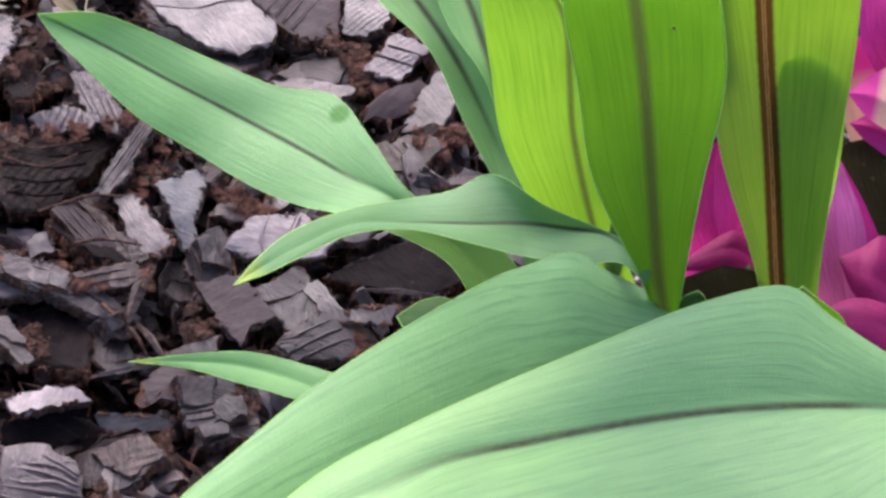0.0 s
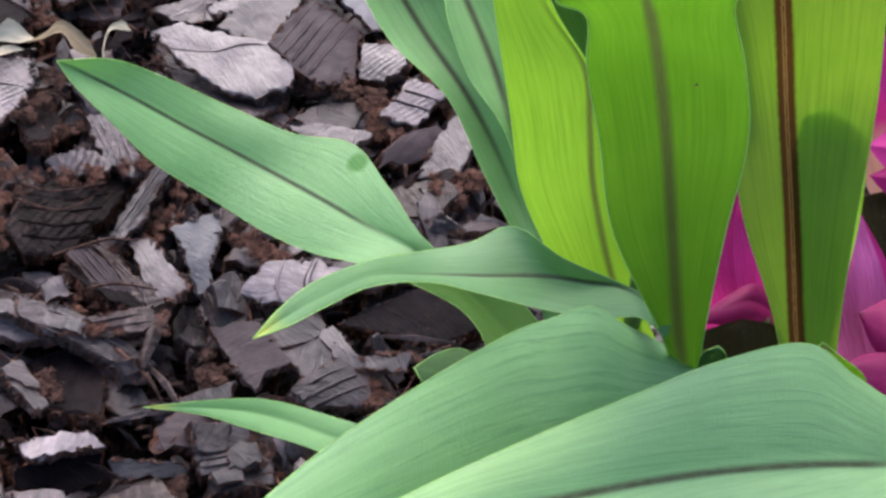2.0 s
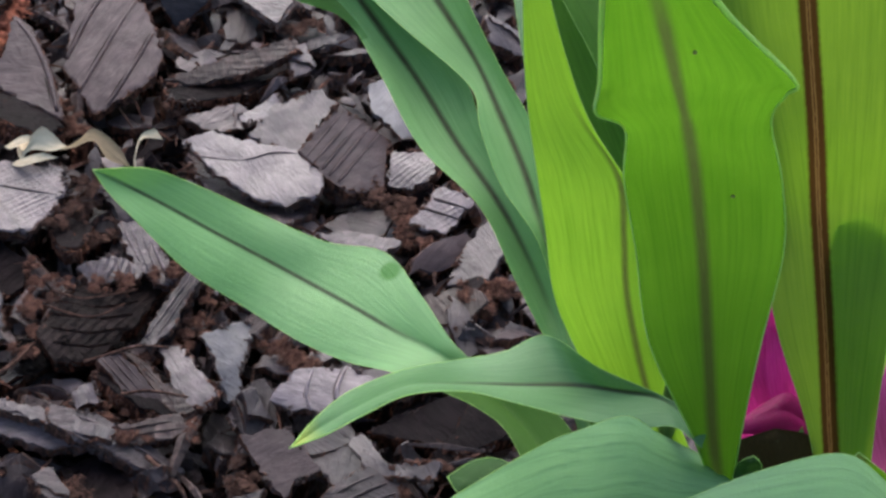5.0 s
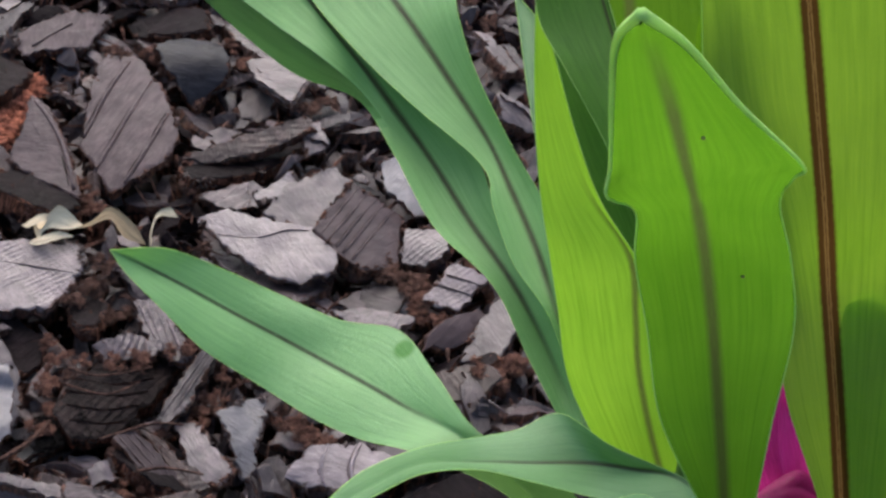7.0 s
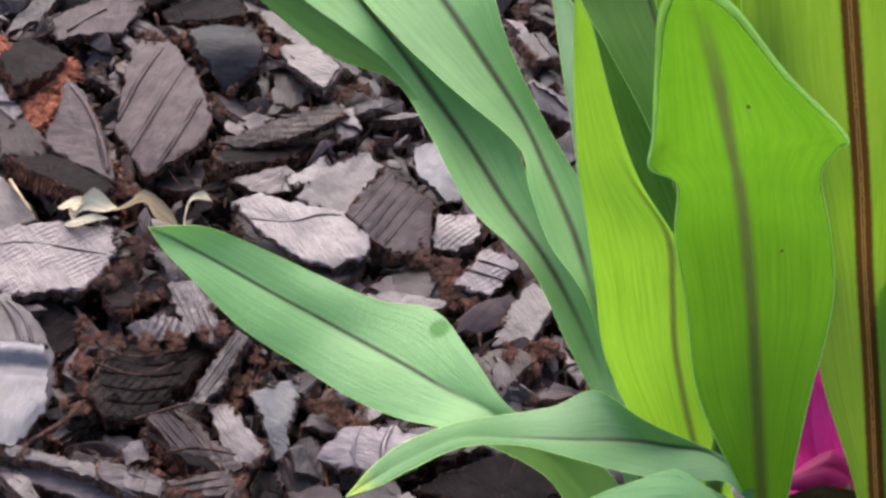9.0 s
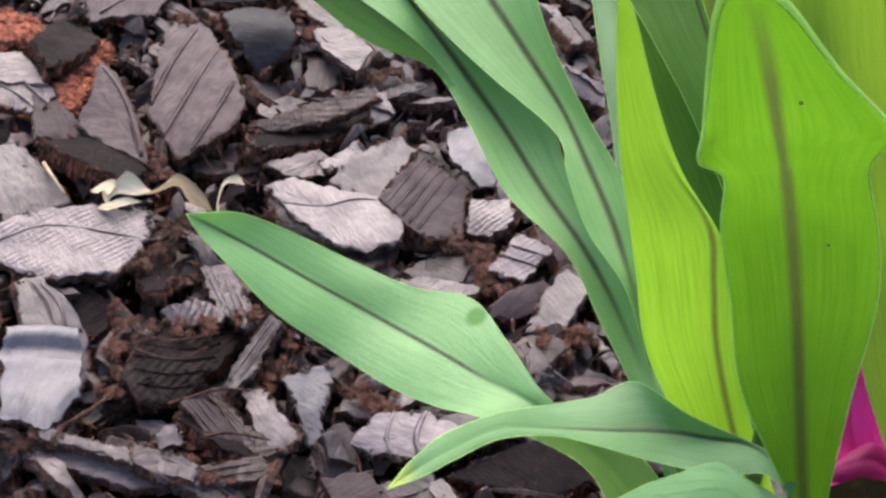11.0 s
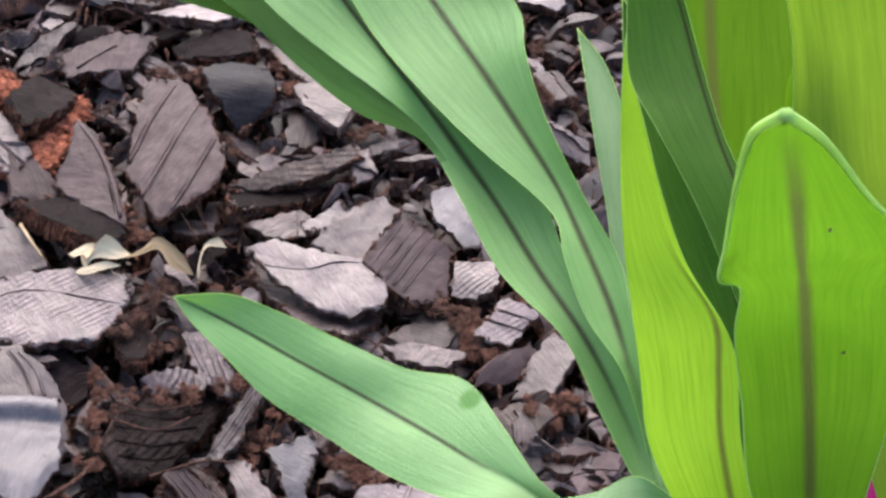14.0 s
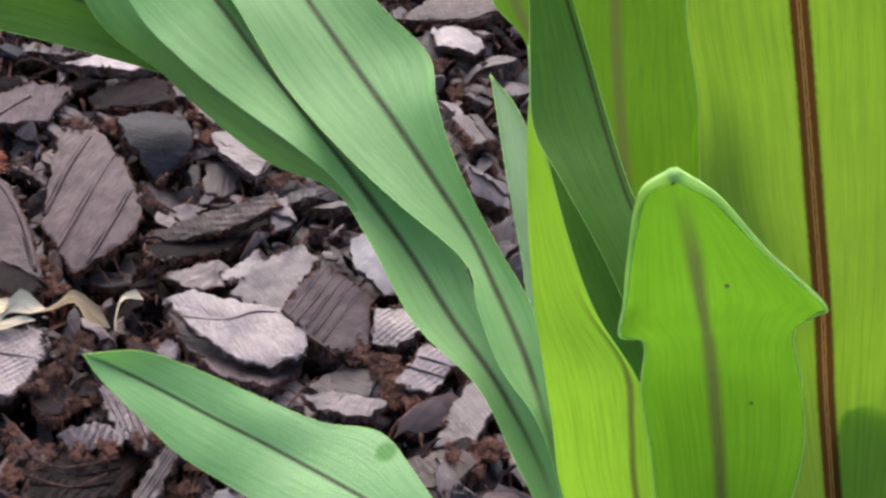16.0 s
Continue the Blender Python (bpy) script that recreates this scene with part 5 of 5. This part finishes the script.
tuft(-134, 42, 17, 4.6, COIR)
tuft(-126, 36, 17, 6.0, COIR)
tuft(-124, 49, 17, 7.4, COIR)
tuft(-135, 22, 17, 5.3, COIR)
tuft(-139, 10, 17, 6.7, COIR)
tuft(47, 61, 11, 6.1, COIR)
tuft(59, 52, 11, 8.0, COIR)
tuft(34, 72, 11, 9.9, COIR)
tuft(52, 72, 11, 7.0, COIR)
tuft(107, 9, 10, 5.3, RUSTY)
tuft(95, 2, 10, 7.0, RUSTY)
tuft(114, 16, 10, 8.7, RUSTY)
tuft(-145, -26, 13, 4.6, RUSTY)
tuft(-139, -38, 13, 6.0, RUSTY)
tuft(-140, -56, 13, 7.4, RUSTY)
tuft(-134, -71, 13, 5.3, RUSTY)
tuft(-134, -88, 13, 6.7, RUSTY)
tuft(-124, -39, 17, 4.2, RUSTY)
tuft(-109, -38, 17, 5.5, RUSTY)
tuft(-93, -31, 17, 6.8, RUSTY)
tuft(-78, -24, 17, 4.8, RUSTY)
tuft(-67, -18, 17, 6.2, RUSTY)
tuft(-130, -49, 13, 4.2, COIR)
tuft(-47, -31, 11, 4.6, RUSTY)
tuft(-50, -47, 11, 6.0, RUSTY)
tuft(-53, -58, 11, 7.4, RUSTY)
tuft(5, -69, 11, 5.3, RUSTY)
tuft(-4, -60, 11, 7.0, RUSTY)
tuft(14, -74, 11, 8.7, RUSTY)
tuft(-84, -86, 10, 5.3, RUSTY)
tuft(-72, -84, 10, 7.0, RUSTY)
tuft(-100, -128, 10, 8.7, RUSTY)
tuft(-83, -122, 10, 6.2, RUSTY)
tuft(-80, -93, 10, 7.8, RUSTY)
tuft(-191, -120, 9, 5.3, COIR)
tuft(-174, -128, 9, 7.0, COIR)
tuft(-155, -132, 9, 8.7, COIR)
tuft(72, -150, 9, 4.6, RUSTY)
tuft(65, -145, 9, 6.0, RUSTY)
tuft(75, -155, 9, 7.4, RUSTY)
tuft(-59, -138, 17, 3.8, RUSTY)
tuft(-39, -126, 17, 5.0, RUSTY)
tuft(-71, -138, 17, 6.2, RUSTY)
tuft(3, -61, 9, 6.1, RUSTY)
tuft(12, -64, 9, 8.0, RUSTY)
tuft(55, 60, 9, 9.9, RUSTY)
tuft(65, 42, 9, 7.0, RUSTY)
tuft(106, 4, 9, 9.0, RUSTY)
tuft(116, 11, 9, 6.1, RUSTY)
tuft(-128, 32, 9, 5.3, COIR)
tuft(-113, 7, 9, 7.0, COIR)
tuft(-92, -175, 9, 8.7, COIR)
tuft(92, -121, 9, 6.2, COIR)
tuft(-7, -153, 9, 7.8, COIR)
tuft(22, -196, 9, 5.3, COIR)
tuft(-38, -262, 9, 7.0, COIR)
tuft(-14, -229, 9, 8.7, COIR)
tuft(-136, 248, 10, 5.3, COIR)
tuft(-171, 249, 10, 7.0, COIR)
tuft(58, 370, 10, 8.7, COIR)
tuft(72, 340, 10, 6.2, COIR)
tuft(87, 286, 10, 7.8, COIR)
tuft(101, 241, 10, 5.3, COIR)
tuft(57, 65, 9, 4.6, RUSTY)
tuft(55, 46, 9, 6.0, RUSTY)
tuft(-94, 57, 9, 7.4, RUSTY)
tuft(-84, -143, 17, 4.2, RUSTY)
tuft(-152, -128, 19, 3.6, COIR)
dry_leaf([(-179, 69, 22), (-170, 49, 28), (-163, 54, 34), (-153, 54, 30), (-146, 60, 26)], 7, CREAM, "crumpled cream-coloured dry leaf scrap on the mulch")
dry_leaf([(-149, 58, 26), (-140, 59, 32), (-131, 64, 34), (-119, 57, 29), (-108, 53, 24)], 5.5, DRYBROWN, "folded dull brown dry leaf lying on the mulch")
dry_leaf([(-106, 55, 20), (-107, 60, 26), (-105, 67, 32), (-101, 73, 34), (-93, 74, 30)], 4.5, CREAM, "small curled cream-white dry leaf on edge")
dry_leaf([(-182, 58, 22), (-176, 50, 31), (-168, 52, 34), (-163, 60, 28)], 4, CREAM, "crumpled cream-coloured dry leaf scrap on the mulch")
dry_leaf([(-176, 46, 20), (-168, 42, 26), (-158, 46, 27), (-150, 52, 24)], 4, CREAM, "crumpled cream-coloured dry leaf scrap on the mulch")
twig([(-216, 77, 20), (-207, 64, 22), (-196, 52, 20)], 1.1)
twig([(-152, -121, 16), (-144, -117, 22), (-136, -106, 22), (-131, -87, 17)], 1.5, COIR, "thin reddish-brown root fibre lying across the mulch")
twig([(-131, -43, 14), (-111, -51, 20), (-85, -37, 18)], 0.7, COIR, "thin reddish-brown root fibre lying across the mulch")
twig([(-131, -56, 15), (-105, -64, 20), (-89, -51, 20)], 0.7, COIR, "thin reddish-brown root fibre lying across the mulch")
twig([(-102, -92, 15), (-76, -82, 22), (-60, -76, 18)], 0.9, COIR, "thin reddish-brown root fibre lying across the mulch")
twig([(-78, -113, 18), (-63, -112, 23), (-43, -110, 20)], 0.9, COIR, "thin reddish-brown root fibre lying across the mulch")
twig([(-57, -148, 14), (-38, -167, 20), (-29, -176, 12)], 1.3, COIR, "thin reddish-brown root fibre lying across the mulch")
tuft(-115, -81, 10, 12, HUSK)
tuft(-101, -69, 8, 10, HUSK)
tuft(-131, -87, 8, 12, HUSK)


# ---- the rest of the mulch ----
rng = random.Random(11)
shapes, plain_shapes = [], []
for k in range(16):
    n = rng.randint(4, 7)
    turn = rng.uniform(0, 6.28)
    wide = rng.uniform(0.22, 0.6)
    outline = []
    for j in range(n):
        q = 2 * math.pi * (j + rng.uniform(-0.32, 0.32)) / n
        s = rng.uniform(0.75, 1.1) * 16
        outline.append((s * math.cos(q), s * wide * math.sin(q)))
    plain_shapes.append(chip_rings(outline, 7, 0, 300 + k, True))
    verts, faces, border = chip_rings(outline, rng.uniform(4, 10), rng.choice([0, 0, 0, 2, 4]), 100 + k, bend=(rng.uniform(0, 180), rng.choice([-4, 2, 4, 7])))
    layer = split_layer(outline, 0, 100 + k)
    if layer:
        faces = faces + [tuple(i + len(verts) for i in f) for f in layer[1]]
        verts, border = verts + layer[0], border + layer[2]
    shapes.append((verts, faces, border))
kinds = [MID, MID, MID, DARK, RIBBED, RIBBED, LIGHT, LINED, STICK, SMOOTH, SHELL]
ready = {}


def inside(x, y, outline):
    hit = False
    for (x0, y0), (x1, y1) in zip(outline, outline[1:] + outline[:1]):
        if (y0 > y) != (y1 > y) and x < x0 + (y - y0) * (x1 - x0) / (y1 - y0):
            hit = not hit
    return hit


def free_place(r, x0, x1, y0, y1):
    """A spot between the larger pieces."""
    while True:
        x, y = r.uniform(x0, x1), r.uniform(y0, y1)
        if not any(inside(x * 1000, y * 1000, o) for o in laid):
            return x, y


for k in range(240):
    s, material = rng.randrange(16), rng.choice(kinds)
    if (s, material.name) not in ready:
        ready[s, material.name] = mesh_of("bark_chip", *shapes[s], material)
    x, y = free_place(rng, -0.30, 0.30, -0.27, 0.50)
    ob = new("bark_chip", ready[s, material.name])
    size = rng.uniform(1.0, 2.0)
    ob.matrix_world = pose(x, y, rng.uniform(-0.010, 0.005), rng.gauss(0, 17), rng.gauss(0, 17), rng.uniform(0, 360)) @ Matrix.Diagonal((size, size, size, 1))
    tagged(ob, TONES[material.name] + " piece of broken bark lying in the mulch", "bark chip", MULCH)


def scatter(name, count, low, high, small, large, span, material, seed, lean=24, coarse=False):
    r = random.Random(seed)
    verts, faces, border = [], [], []
    for k in range(count):
        vs, fs, bs = (plain_shapes if coarse else shapes)[r.randrange(16)]
        size = r.uniform(small, large)
        x, y = free_place(r, -span + 0.05, span + 0.05, -span * 0.8, span * 1.2) if high > 0 else (r.uniform(-span, span) + 0.05, r.uniform(-span * 0.8, span * 1.2))
        m = pose(x, y, r.uniform(low, high), r.gauss(0, lean), r.gauss(0, lean), r.uniform(0, 360)) @ Matrix.Diagonal((size, size, size, 1))
        base = len(verts)
        verts += [tuple(m @ Vector(v)) for v in vs]
        border += bs
        faces += [tuple(base + i for i in f) for f in fs]
    ob = new(name, mesh_of(name, verts, faces, border, material))
    return tagged(ob, "thick layer of dark broken bark pieces", "mulch", kind="stuff")


scatter("bark_mulch", 3000, -0.034, -0.010, 0.8, 1.7, 0.52, MID, 21, 24, True)
scatter("bark_mulch", 3200, -0.034, -0.012, 0.6, 1.5, 0.52, DARK, 22, 28, True)
scatter("bark_shards", 300, -0.012, 0.004, 0.6, 1.5, 0.40, LIGHT, 26, 22)
scatter("bark_shards", 60, -0.010, 0.004, 0.3, 1.0, 0.40, PALEC, 30, 24)
scatter("bark_shards", 1200, -0.014, 0.003, 0.8, 1.8, 0.40, MID, 27, 24)
scatter("bark_shards", 300, -0.012, 0.003, 0.5, 1.5, 0.40, DARK, 28, 30)
scatter("bark_shards", 90, -0.006, 0.006, 0.3, 0.7, 0.40, RIBFINE, 29, 28)
scatter("bark_crumbs", 300, -0.010, 0.006, 0.12, 0.4, 0.42, LIGHT, 23, 24, True)
scatter("bark_crumbs", 1600, -0.012, 0.006, 0.06, 0.24, 0.42, COIR, 25, 24, True)


def outer_mulch(count, seed, material):
    """The mulch thinning out into the bed around."""
    r = random.Random(seed)
    verts, faces, border = [], [], []
    for k in range(count):
        vs, fs, bs = plain_shapes[r.randrange(16)]
        far, round_ = 0.5 + abs(r.gauss(0, 0.55)), r.uniform(0, 6.28)
        size = r.uniform(0.8, 2.2)
        m = pose(far * math.cos(round_) + 0.05, far * math.sin(round_) + 0.1, r.uniform(-0.05, -0.02), r.gauss(0, 22), r.gauss(0, 22), r.uniform(0, 360)) @ Matrix.Diagonal((size, size, size, 1))
        base = len(verts)
        verts += [tuple(m @ Vector(v)) for v in vs]
        border += bs
        faces += [tuple(base + i for i in f) for f in fs]
    ob = new("bark_mulch", mesh_of("bark_mulch", verts, faces, border, material))
    return tagged(ob, "bark mulch thinning out over the bed", "mulch", kind="stuff")


outer_mulch(4500, 41, MID)
outer_mulch(3000, 42, DARK)


def strands(count, seed, material, scale=1.0):
    """Loose bark fibres and splinters lying about between the pieces."""
    r = random.Random(seed)
    verts, faces = [], []
    for k in range(count):
        x, y = free_place(r, -0.32, 0.34, -0.30, 0.52)
        a = r.uniform(0, 6.28)
        way = Vector((math.cos(a), math.sin(a), r.gauss(0, 0.35 / scale))) * r.uniform(0.004, 0.013) * scale
        side = Vector((-math.sin(a), math.cos(a), 0)) * r.uniform(0.0005, 0.0016) * scale
        lift = Vector((0, 0, side.length))
        mid = Vector((x, y, r.uniform(-0.006, 0.010)))
        base = len(verts)
        for p, s in ((mid - way, 0.3), (mid + lift * r.uniform(0, 3), 1.0), (mid + way, 0.3)):
            verts += [tuple(p + side * s), tuple(p + lift * s), tuple(p - side * s), tuple(p - lift * s)]
        for row in (0, 4):
            faces += [(base + row + q, base + row + (q + 1) % 4, base + row + 4 + (q + 1) % 4, base + row + 4 + q) for q in range(4)]
        faces += [(base + 3, base + 2, base + 1, base), (base + 8, base + 9, base + 10, base + 11)]
    ob = new("bark_splinters", mesh_of("bark_splinters", verts, faces, None, material))
    return tagged(ob, "loose splinters and fibres between bark pieces", "splinters", kind="stuff")


strands(1300, 31, COIR)
strands(150, 32, DARK)
strands(250, 33, RUSTY)
strands(60, 34, STICK, 2.6)
strands(30, 35, MID, 2.8)
strands(30, 36, LIGHT, 2.4)
